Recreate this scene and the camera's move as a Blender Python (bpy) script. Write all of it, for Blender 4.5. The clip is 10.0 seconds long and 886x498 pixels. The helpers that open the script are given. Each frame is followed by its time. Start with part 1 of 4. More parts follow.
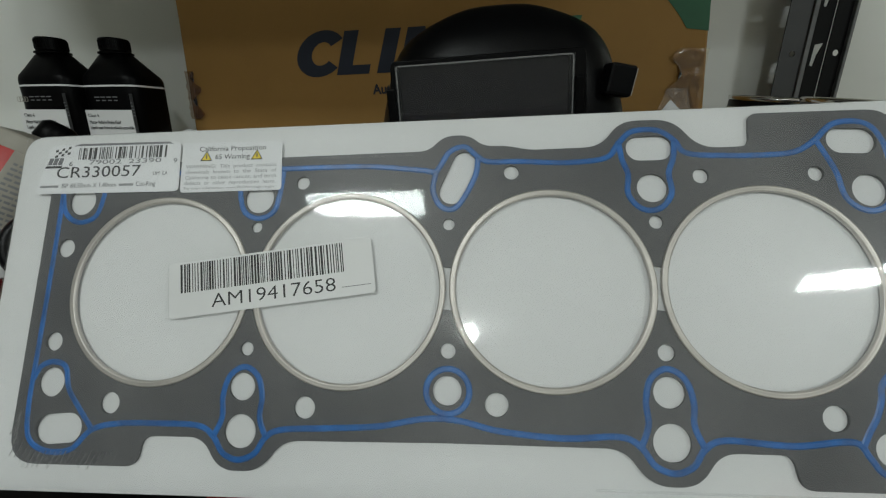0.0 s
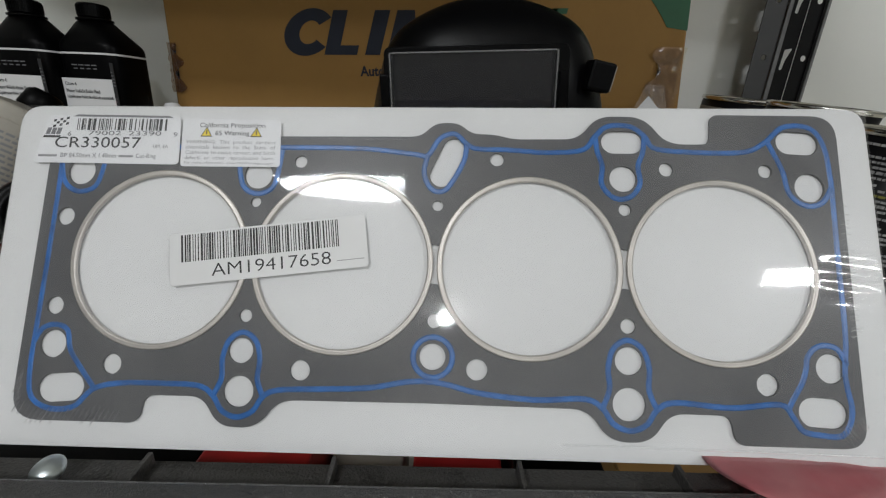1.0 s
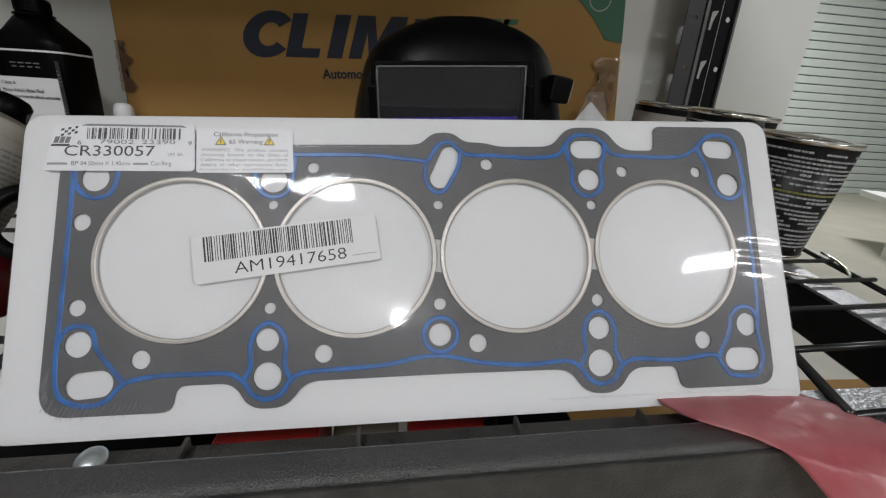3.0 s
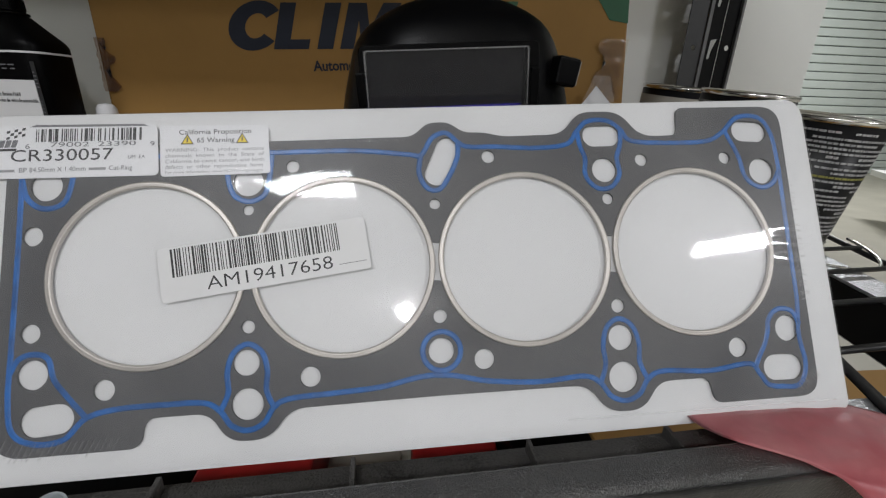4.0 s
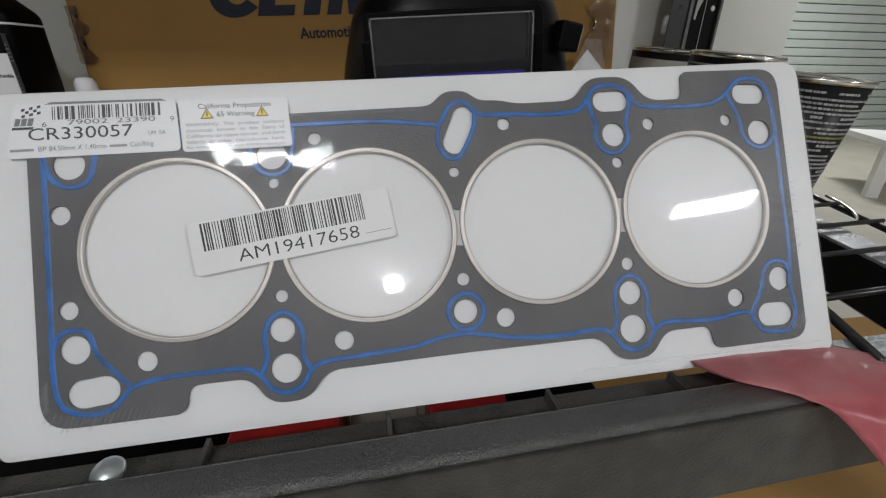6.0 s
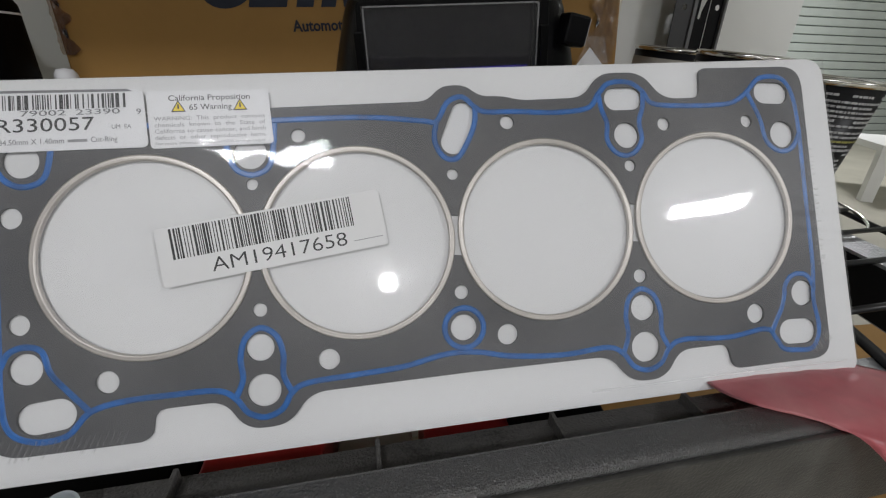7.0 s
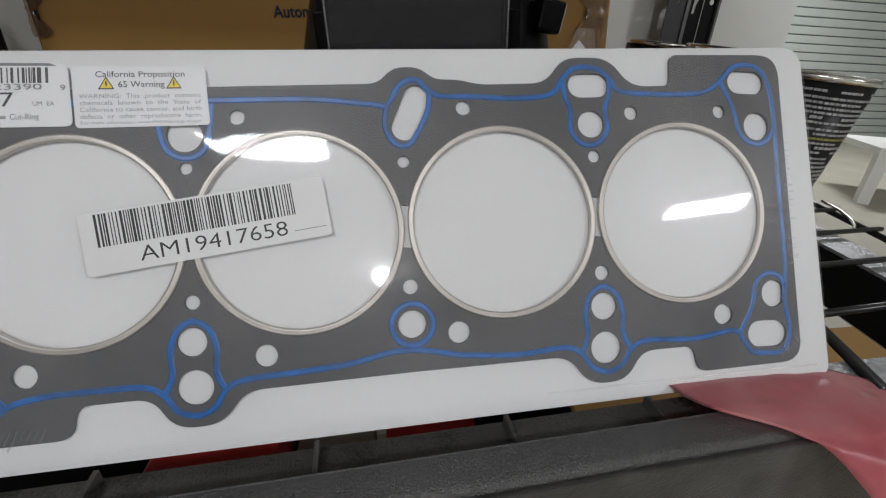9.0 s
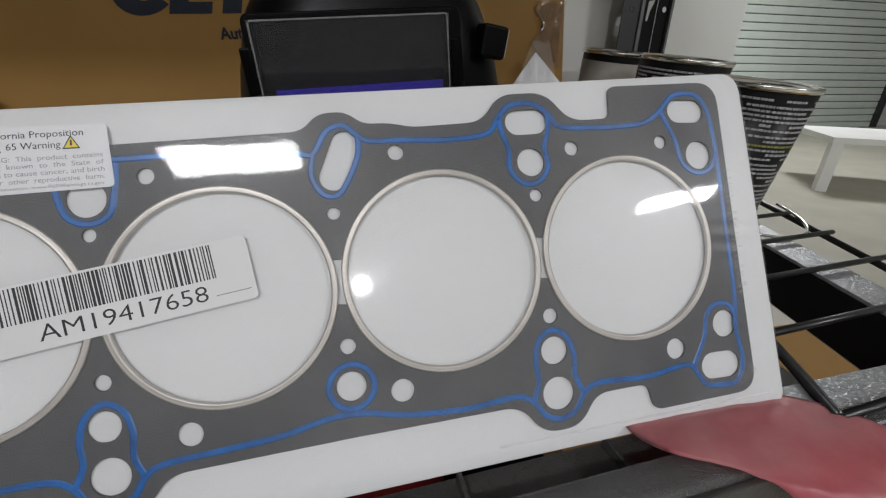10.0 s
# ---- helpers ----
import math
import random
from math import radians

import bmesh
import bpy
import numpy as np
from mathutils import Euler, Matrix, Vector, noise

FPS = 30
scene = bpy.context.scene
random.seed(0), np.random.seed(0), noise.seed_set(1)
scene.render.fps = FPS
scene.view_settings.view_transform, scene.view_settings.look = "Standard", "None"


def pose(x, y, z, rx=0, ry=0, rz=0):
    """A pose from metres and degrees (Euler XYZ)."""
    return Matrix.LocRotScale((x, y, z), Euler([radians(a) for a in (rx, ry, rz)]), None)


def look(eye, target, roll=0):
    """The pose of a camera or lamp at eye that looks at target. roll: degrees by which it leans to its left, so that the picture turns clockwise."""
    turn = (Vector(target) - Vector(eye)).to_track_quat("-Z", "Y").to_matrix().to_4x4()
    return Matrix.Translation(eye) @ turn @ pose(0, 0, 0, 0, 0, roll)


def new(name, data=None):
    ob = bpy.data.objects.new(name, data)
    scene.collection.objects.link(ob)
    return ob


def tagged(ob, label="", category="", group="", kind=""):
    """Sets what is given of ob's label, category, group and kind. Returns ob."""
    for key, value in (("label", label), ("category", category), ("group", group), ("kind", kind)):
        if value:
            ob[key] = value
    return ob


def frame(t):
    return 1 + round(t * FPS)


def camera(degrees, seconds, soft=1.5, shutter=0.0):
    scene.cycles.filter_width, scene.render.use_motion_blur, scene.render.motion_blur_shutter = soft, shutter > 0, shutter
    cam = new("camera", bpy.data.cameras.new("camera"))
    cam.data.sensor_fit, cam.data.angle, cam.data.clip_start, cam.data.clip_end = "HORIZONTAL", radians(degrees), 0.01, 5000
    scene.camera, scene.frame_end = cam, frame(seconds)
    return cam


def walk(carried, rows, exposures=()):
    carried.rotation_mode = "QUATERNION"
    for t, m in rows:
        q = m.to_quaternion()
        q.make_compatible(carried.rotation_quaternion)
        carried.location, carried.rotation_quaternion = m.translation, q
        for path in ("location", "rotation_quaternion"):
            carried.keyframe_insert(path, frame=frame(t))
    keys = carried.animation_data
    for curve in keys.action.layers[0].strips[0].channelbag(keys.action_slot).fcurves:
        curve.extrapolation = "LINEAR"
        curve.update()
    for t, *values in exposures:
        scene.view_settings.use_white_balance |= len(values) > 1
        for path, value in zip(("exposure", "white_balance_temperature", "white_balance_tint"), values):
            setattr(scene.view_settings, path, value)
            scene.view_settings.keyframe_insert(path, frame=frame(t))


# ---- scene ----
cam = camera(94.1, 10.0, 1.2)
# The gasket card leans back on the shelf: card metres (x along it, y into it, z up it) to the world
CARD = Matrix(((0.99905, 0.01946, -0.03904, 0), (0.0, 0.89493, 0.4462, 0), (0.04362, -0.44577, 0.89408, 0.8), (0, 0, 0, 1)))
ROWS = [
    (0, (0.0132, -0.1871, 0.0295), (-0.1470, 1.7778, 0.3663), -0.05),
    (0.5, (0.0141, -0.1879, 0.0252), (-0.0917, 1.7877, 0.3181), 0.65),
    (1, (0.0098, -0.2027, 0.0235), (-0.0495, 1.7781, 0.2938), 1.28),
    (1.5, (-0.0250, -0.2185, 0.0172), (0.0090, 1.7629, 0.2875), 0.81),
    (2, (-0.0271, -0.2334, 0.0121), (0.1324, 1.7423, 0.2790), -0.83),
    (2.5, (-0.0257, -0.2368, 0.0127), (0.1723, 1.7352, 0.2813), -1.43),
    (2.7, (-0.0236, -0.2362, 0.0141), (0.1758, 1.7363, 0.2778), -1.51),
    (3.8, (-0.0152, -0.2152, 0.0262), (0.1644, 1.7622, 0.2663), -2.95),
    (4, (-0.0149, -0.2084, 0.0259), (0.1616, 1.7711, 0.2505), -3.32),
    (4.5, (-0.0326, -0.2172, 0.0218), (0.1431, 1.7688, 0.1796), -3.51),
    (5, (-0.0326, -0.2173, 0.0213), (0.1620, 1.7698, 0.1388), -4.72),
    (5.5, (-0.0343, -0.2164, 0.0268), (0.1939, 1.7678, 0.1305), -5.49),
    (5.7, (-0.0351, -0.2162, 0.0250), (0.2014, 1.7679, 0.1116), -5.56),
    (6.8, (-0.0359, -0.2025, 0.0295), (0.2293, 1.7786, 0.0998), -5.04),
    (7, (-0.0329, -0.1965, 0.0302), (0.2304, 1.7849, 0.1004), -4.86),
    (7.5, (-0.0305, -0.2028, 0.0296), (0.2274, 1.7792, 0.0998), -4.27),
    (8, (-0.0305, -0.1983, 0.0269), (0.2342, 1.7832, 0.0876), -3.88),
    (8.5, (-0.0265, -0.1927, 0.0270), (0.2401, 1.7887, 0.0811), -3.65),
    (9, (-0.0094, -0.1884, 0.0274), (0.2611, 1.7927, 0.0759), -3.95),
    (9.5, (0.0056, -0.1904, 0.0463), (0.2956, 1.7878, 0.0996), -5.42),
    (10, (0.0124, -0.1822, 0.0470), (0.3778, 1.7834, 0.1031), -7.03),
]
walk(cam, [(t, CARD @ look(eye, target, roll)) for t, eye, target, roll in ROWS],
     [(0.0, -0.25, 6500, -2), (0.5, 0.0, 6500, 4), (1.0, 0.02, 6500, 7), (2.0, 0.01, 6500, 10), (4.0, 0.03, 6500, 10), (5.5, 0.0, 6500, 10), (7.0, -0.05, 6500, 10), (9.0, -0.06, 6500, 10), (10.0, -0.02, 6500, 10)])

# ---- world and lamps ----
world = bpy.data.worlds.new("world")
scene.world = world
world.use_nodes = True
world.node_tree.nodes["Background"].inputs[0].default_value = (0.75, 0.8, 0.85, 1)
world.node_tree.nodes["Background"].inputs[1].default_value = 0.05
scene.view_settings.exposure = 0.0


def area(name, place, sx, sy, watts, colour=(0.955, 0.965, 1.0), turn=0.0):
    d = bpy.data.lights.new(name, "AREA")
    d.shape, d.size, d.size_y, d.energy, d.color = "RECTANGLE", sx, sy, watts, colour
    ob = new(name, d)
    ob.matrix_world = pose(*place, 0, 0, turn)
    return ob


CEIL = 3.4
# Film reflections place the first two; the third is added fill for the roller door
PANELS = ((3.85, -3.78, 0.92, 0.34, 15, 164), (-1.1, -2.68, 1.05, 0.35, 0, 70), (4.6, 3.7, 1.2, 0.5, 0, 105))
for x, y, sx, sy, turn, watts in PANELS:
    area("panel_lamp", (x, y, CEIL - 0.06), sx, sy, watts, turn=turn)
spot = bpy.data.lights.new("round_lamp", "POINT")
spot.energy, spot.shadow_soft_size, spot.color = 116, 0.13, (0.96, 0.97, 1.0)
new("round_lamp", spot).location = (-0.19, -5.36, 3.28)


# ---- materials ----
def mat(name, base, rough=0.6, metal=0.0, vary=0.12, scale=30.0, bump=0.0, bscale=200.0, spec=0.5, fine=0.0, second=None, lift=0.001):
    m = bpy.data.materials.new(name)
    m.use_nodes = True
    nt = m.node_tree
    b = nt.nodes["Principled BSDF"]
    b.inputs["Roughness"].default_value, b.inputs["Metallic"].default_value = rough, metal
    b.inputs["Specular IOR Level"].default_value = spec
    co = nt.nodes.new("ShaderNodeTexCoord")
    n1 = nt.nodes.new("ShaderNodeTexNoise")
    n1.inputs["Scale"].default_value, n1.inputs["Detail"].default_value = scale, 5
    nt.links.new(co.outputs["Object"], n1.inputs["Vector"])
    n2 = nt.nodes.new("ShaderNodeTexNoise")
    n2.inputs["Scale"].default_value, n2.inputs["Detail"].default_value = scale * 14, 3
    nt.links.new(co.outputs["Object"], n2.inputs["Vector"])
    add = nt.nodes.new("ShaderNodeMath")
    add.operation = "MULTIPLY_ADD"
    nt.links.new(n2.outputs["Fac"], add.inputs[0])
    add.inputs[1].default_value = fine
    nt.links.new(n1.outputs["Fac"], add.inputs[2])
    ramp = nt.nodes.new("ShaderNodeValToRGB")
    hi = second or tuple(min(1.0, c * (1 + vary)) for c in base)
    lo = tuple(c * (1 - vary) for c in base)
    ramp.color_ramp.elements[0].position, ramp.color_ramp.elements[0].color = 0.3 + fine * 0.3, (*lo, 1)
    ramp.color_ramp.elements[1].position, ramp.color_ramp.elements[1].color = 0.7 + fine * 0.6, (*hi, 1)
    nt.links.new(add.outputs[0], ramp.inputs["Fac"])
    nt.links.new(ramp.outputs["Color"], b.inputs["Base Color"])
    if bump:
        n3 = nt.nodes.new("ShaderNodeTexNoise")
        n3.inputs["Scale"].default_value, n3.inputs["Detail"].default_value = bscale, 2
        nt.links.new(co.outputs["Object"], n3.inputs["Vector"])
        bp = nt.nodes.new("ShaderNodeBump")
        bp.inputs["Strength"].default_value, bp.inputs["Distance"].default_value = bump, lift
        nt.links.new(n3.outputs["Fac"], bp.inputs["Height"])
        nt.links.new(bp.outputs["Normal"], b.inputs["Normal"])
    return m


def clear(name, tint=(1, 1, 1), rough=0.03, haze=0.0, bump=0.0, bscale=60.0, ior=1.5, detail=2.0, sheen=0.0, sheen_patches=0.0):
    """Clear film or pane: see-through, with a gloss that grows at grazing angles."""
    m = bpy.data.materials.new(name)
    m.use_nodes = True
    nt = m.node_tree
    nt.nodes.remove(nt.nodes["Principled BSDF"])
    out = nt.nodes["Material Output"]
    tr = nt.nodes.new("ShaderNodeBsdfTransparent")
    tr.inputs[0].default_value = (*tint, 1)
    gl = nt.nodes.new("ShaderNodeBsdfGlossy")
    gl.inputs["Roughness"].default_value = rough
    df = nt.nodes.new("ShaderNodeBsdfDiffuse")
    df.inputs[0].default_value = (0.8, 0.8, 0.8, 1)
    fr = nt.nodes.new("ShaderNodeFresnel")
    fr.inputs["IOR"].default_value = ior
    mx, mh = nt.nodes.new("ShaderNodeMixShader"), nt.nodes.new("ShaderNodeMixShader")
    mh.inputs[0].default_value = haze
    nt.links.new(tr.outputs[0], mh.inputs[1])
    nt.links.new(df.outputs[0], mh.inputs[2])
    nt.links.new(fr.outputs[0], mx.inputs[0])
    nt.links.new(mh.outputs[0], mx.inputs[1])
    soft, mg = nt.nodes.new("ShaderNodeBsdfGlossy"), nt.nodes.new("ShaderNodeMixShader")
    soft.inputs["Roughness"].default_value, mg.inputs[0].default_value = 0.3, sheen
    nt.links.new(gl.outputs[0], mg.inputs[1])
    nt.links.new(soft.outputs[0], mg.inputs[2])
    nt.links.new(mg.outputs[0], mx.inputs[2])
    nt.links.new(mx.outputs[0], out.inputs[0])
    # noise in the haze stands in for cloudy soft reflections in the film
    if sheen_patches:
        cs, n4, mr = nt.nodes.new("ShaderNodeTexCoord"), nt.nodes.new("ShaderNodeTexNoise"), nt.nodes.new("ShaderNodeMapRange")
        n4.inputs["Scale"].default_value, n4.inputs["Detail"].default_value = 16, 4
        nt.links.new(cs.outputs["Object"], n4.inputs["Vector"])
        nt.links.new(n4.outputs["Fac"], mr.inputs["Value"])
        mr.inputs["From Min"].default_value, mr.inputs["From Max"].default_value = 0.32, 0.68
        mr.inputs["To Min"].default_value, mr.inputs["To Max"].default_value = max(0.0, haze - sheen_patches), haze + sheen_patches
        nt.links.new(mr.outputs[0], mh.inputs[0])
    if bump:
        co = nt.nodes.new("ShaderNodeTexCoord")
        n3 = nt.nodes.new("ShaderNodeTexNoise")
        n3.inputs["Scale"].default_value, n3.inputs["Detail"].default_value = bscale, detail
        nt.links.new(co.outputs["Object"], n3.inputs["Vector"])
        bp = nt.nodes.new("ShaderNodeBump")
        bp.inputs["Strength"].default_value, bp.inputs["Distance"].default_value = bump, 0.001
        nt.links.new(n3.outputs["Fac"], bp.inputs["Height"])
        nt.links.new(bp.outputs["Normal"], gl.inputs["Normal"])
    return m


WHITE_CARD = mat("white_cardboard", (0.675, 0.675, 0.675), 0.6, vary=0.025, scale=9)
GASKET = mat("graphite_gasket", (0.074, 0.074, 0.077), 0.5, vary=0.12, scale=25, bump=0.25, bscale=1500, fine=0.3)
BLUE = mat("blue_silicone", (0.010, 0.115, 0.37), 0.4, vary=0.35, scale=90)
STEEL = mat("steel_ring", (0.52, 0.49, 0.46), 0.45, 0.6, vary=0.1, scale=40)
PAPER = mat("label_paper", (0.71, 0.71, 0.72), 0.5, vary=0.02, scale=20)
INK = mat("black_ink", (0.02, 0.02, 0.022), 0.5, vary=0.1)
GREY_INK = mat("grey_ink", (0.17, 0.17, 0.18), 0.5, vary=0.1)
PALE_INK = mat("pale_grey_ink", (0.27, 0.27, 0.28), 0.5, vary=0.15)
YELLOW = mat("yellow_ink", (0.80, 0.62, 0.03), 0.5, vary=0.05)
FILM = clear("shrink_film", rough=0.035, haze=0.043, bump=0.05, bscale=38.0, ior=1.45, sheen=0.3, sheen_patches=0.03)
KRAFT = mat("brown_cardboard", (0.285, 0.155, 0.038), 0.8, vary=0.09, scale=7, bump=0.1, bscale=90, fine=0.15)
NAVY = mat("navy_print", (0.006, 0.010, 0.022), 0.7, vary=0.15)
GREEN = mat("green_print", (0.01, 0.09, 0.035), 0.6, vary=0.1)
BLACK_PLASTIC = mat("black_plastic", (0.0014, 0.0014, 0.0016), 0.42, vary=0.2, scale=20, spec=0.08)
SATIN_BLACK = mat("satin_black_plastic", (0.002, 0.002, 0.0024), 0.33, vary=0.2, scale=30, bump=0.12, bscale=900, spec=0.12)
GRAIN_BLACK = mat("grained_black_plastic", (0.024, 0.024, 0.024), 0.27, vary=0.6, scale=90, bump=1.0, bscale=1250, fine=1.4, spec=1.0, lift=0.0009)
GRAIN_DULL = mat("dull_grained_plastic", (0.046, 0.044, 0.042), 0.55, vary=0.6, scale=55, bump=0.8, bscale=760, fine=1.0, spec=0.3)
FACE_BLACK = mat("smooth_black_plastic", (0.048, 0.047, 0.044), 0.38, vary=0.3, scale=60, bump=0.35, bscale=700, spec=0.3)
WIRE = mat("black_wire", (0.015, 0.015, 0.016), 0.3, vary=0.2)
HAMMER = mat("hammered_grey_paint", (0.34, 0.35, 0.36), 0.35, 0.4, vary=0.25, scale=120, bump=0.9, bscale=330)
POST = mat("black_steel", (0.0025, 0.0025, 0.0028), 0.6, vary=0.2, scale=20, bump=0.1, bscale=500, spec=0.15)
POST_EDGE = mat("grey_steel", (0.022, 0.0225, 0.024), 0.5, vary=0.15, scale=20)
GREY_BOARD = mat("grey_board", (0.12, 0.115, 0.11), 0.8, vary=0.1, scale=6)
POST_FOLD = mat("pale_grey_steel", (0.12, 0.122, 0.125), 0.45, vary=0.2, scale=60)
# Grey chosen for the unseen walls so that black plastics reflect less light
DIM_WALL = mat("dim_wall_grey", (0.22, 0.22, 0.22), 0.8, vary=0.05, scale=2)
WALL = mat("white_wall_paint", (0.72, 0.73, 0.71), 0.8, vary=0.03, scale=3, bump=0.1, bscale=120)
CONCRETE = mat("concrete_floor", (0.42, 0.40, 0.33), 0.5, vary=0.1, scale=3, bump=0.1, bscale=60, fine=0.1)
CEILING = mat("ceiling_paint", (0.7, 0.7, 0.68), 0.9, vary=0.03, scale=2)
SHUTTER = mat("shutter_paint", (0.64, 0.70, 0.655), 0.5, vary=0.04, scale=4)
SHUTTER_GAP = mat("shutter_joint", (0.16, 0.18, 0.17), 0.7, vary=0.1)
BENCH = mat("white_laminate", (0.78, 0.78, 0.75), 0.4, vary=0.03, scale=4)
CHROME = mat("tin_plate", (0.72, 0.71, 0.68), 0.18, 1.0, vary=0.1, scale=50)
ZINC = mat("zinc_plate", (0.62, 0.68, 0.70), 0.32, 0.8, vary=0.12, scale=90)
CAN_BLACK = mat("black_can_print", (0.006, 0.006, 0.007), 0.4, vary=0.15, spec=0.2)
CAN_TEXT = mat("grey_can_print", (0.34, 0.34, 0.345), 0.5, vary=0.5, scale=300)
CAN_YELLOW = mat("yellow_can_print", (0.24, 0.23, 0.05), 0.4, vary=0.2)
RED = mat("red_print", (0.42, 0.02, 0.02), 0.4, vary=0.15, scale=40)
DARK_RED = mat("dark_red_plastic", (0.055, 0.004, 0.005), 0.25, vary=0.3, scale=40)
ROSE = mat("red_plastic_sheet", (0.76, 0.16, 0.20), 0.36, vary=0.12, scale=22, bump=1.0, bscale=55, second=(0.80, 0.36, 0.37), lift=0.002)
GREY_PAPER = mat("grey_label", (0.31, 0.29, 0.25), 0.6, vary=0.08, scale=60)
CLEAR_BAG = clear("clear_bag", rough=0.12, haze=0.10, bump=1.0, bscale=70)
TAPE_BROWN = clear("brown_tape", tint=(0.62, 0.5, 0.4), rough=0.15, haze=0.03, bump=1.0, bscale=70)
TAPE = clear("packing_tape", tint=(0.98, 0.93, 0.82), rough=0.1, haze=0.06, bump=1.0, bscale=70)
CREASE = clear("film_crease", rough=0.07, haze=0.08, ior=1.8, sheen=0.5)
PANE_GLINT = clear("pane_edge_glint", rough=0.1, haze=0.22)
VISOR = clear("visor_cover", tint=(0.8, 0.8, 0.8), rough=0.08, haze=0.012, ior=1.5)
LENS = mat("dark_lens", (0.006, 0.005, 0.008), 0.1, vary=0.1, spec=0.4)
LENS_BLUE = mat("violet_coating", (0.05, 0.035, 0.5), 0.15, vary=0.15, spec=0.5)


# ---- builders ----
def part(name, bm, material, parent, label="", smooth=False, m=None):
    """Links a bmesh as one mesh object under a thing or a part."""
    me = bpy.data.meshes.new(name)
    if isinstance(bm, bpy.types.Mesh):
        me = bm
        me.name = name
    else:
        bm.to_mesh(me)
        bm.free()
    me.materials.clear()
    me.materials.append(material)
    if smooth:
        for p in me.polygons:
            p.use_smooth = True
    ob = new(name, me)
    ob.parent = parent
    if m is not None:
        ob.matrix_local = m
    return tagged(ob, label)


def thing(name, m, label, category, group="", kind=""):
    ob = new(name)
    ob.empty_display_size = 0.02
    ob.matrix_world = m
    return tagged(ob, label, category, group, kind)


def structure(name, bm, material, label="", category="wall"):
    return tagged(part(name, bm, material, None), label or name, category, "", "structure")


def block(x0, x1, y0, y1, z0, z1, bevel=0.0, bm=None, seg=2):
    own = bmesh.new()
    bmesh.ops.create_cube(own, size=1)
    for v in own.verts:
        v.co = Vector((x0 + (v.co.x + 0.5) * (x1 - x0), y0 + (v.co.y + 0.5) * (y1 - y0), z0 + (v.co.z + 0.5) * (z1 - z0)))
    if bevel:
        bmesh.ops.bevel(own, geom=own.edges[:], offset=bevel, segments=seg, profile=0.5, affect="EDGES")
    if bm is None:
        return own
    me = bpy.data.meshes.new("tmp")
    own.to_mesh(me)
    own.free()
    bm.from_mesh(me)
    bpy.data.meshes.remove(me)
    return bm


def lathe(profile, n=40, sx=1.0, sy=1.0, power=1.0, caps=True):
    """A turned body from (radius, height) pairs; power under 1 squares its section."""
    bm = bmesh.new()
    rings = []
    for r, z in profile:
        ring = []
        for i in range(n):
            a = 2 * math.pi * i / n
            c, s = math.cos(a), math.sin(a)
            ring.append(bm.verts.new((sx * r * math.copysign(abs(c) ** power, c), sy * r * math.copysign(abs(s) ** power, s), z)))
        rings.append(ring)
    for a, b in zip(rings, rings[1:]):
        for i in range(n):
            bm.faces.new((a[i], a[(i + 1) % n], b[(i + 1) % n], b[i]))
    if caps:
        bm.faces.new(rings[0][::-1])
        bm.faces.new(rings[-1])
    return bm


def rounded(points):
    """A closed outline from (x, y, corner radius)."""
    out, n = [], len(points)
    for i, (x, y, r) in enumerate(points):
        p, a, b = Vector((x, y)), Vector(points[i - 1][:2]), Vector(points[(i + 1) % n][:2])
        u, v = (a - p), (b - p)
        r = min(r, 0.49 * u.length, 0.49 * v.length)
        u.normalize(), v.normalize()
        for k in range(7):
            t = k / 6
            out.append(p + u * r * (1 - t) ** 2 + v * r * t ** 2)
    return out


def plate(loops, depth, bevel=0.0):
    """A flat plate from closed 2D loops, the inner ones cut out of it."""
    cu = bpy.data.curves.new("plate", "CURVE")
    cu.dimensions, cu.fill_mode, cu.extrude, cu.bevel_depth, cu.bevel_resolution = "2D", "BOTH", depth / 2, bevel, 1
    for loop in loops:
        sp = cu.splines.new("POLY")
        sp.points.add(len(loop) - 1)
        for q, p in zip(sp.points, loop):
            q.co = (p[0], p[1], 0, 1)
        sp.use_cyclic_u = True
    ob = bpy.data.objects.new("plate", cu)
    me = bpy.data.meshes.new_from_object(ob)
    bpy.data.objects.remove(ob)
    bpy.data.curves.remove(cu)
    return me


def words(text, size, thick=0.00005, align="LEFT", stretch=1.0, bold=0.0, space=1.0, width=0.0):
    cu = bpy.data.curves.new("words", "FONT")
    cu.body, cu.size, cu.extrude, cu.align_x, cu.offset, cu.space_character = text, size, thick, align, bold, space
    cu.resolution_u = 3
    ob = bpy.data.objects.new("words", cu)
    me = bpy.data.meshes.new_from_object(ob)
    bpy.data.objects.remove(ob)
    bpy.data.curves.remove(cu)
    if width:
        xs = [v.co.x for v in me.vertices]
        stretch = width / (max(xs) - min(xs))
    me.transform(Matrix.Diagonal((stretch, 1, 1, 1)))
    return me


def circle(x, y, r, n=36, a0=0.0):
    return [(x + r * math.cos(a0 + 2 * math.pi * i / n), y + r * math.sin(a0 + 2 * math.pi * i / n)) for i in range(n)]


def slot(x0, y0, x1, y1, r):
    a = math.atan2(y1 - y0, x1 - x0)
    out = []
    for (x, y), s in (((x1, y1), -0.5), ((x0, y0), 0.5)):
        for i in range(13):
            b = a + math.pi * (s + i / 12)
            out.append((x + r * math.cos(b), y + r * math.sin(b)))
    return out


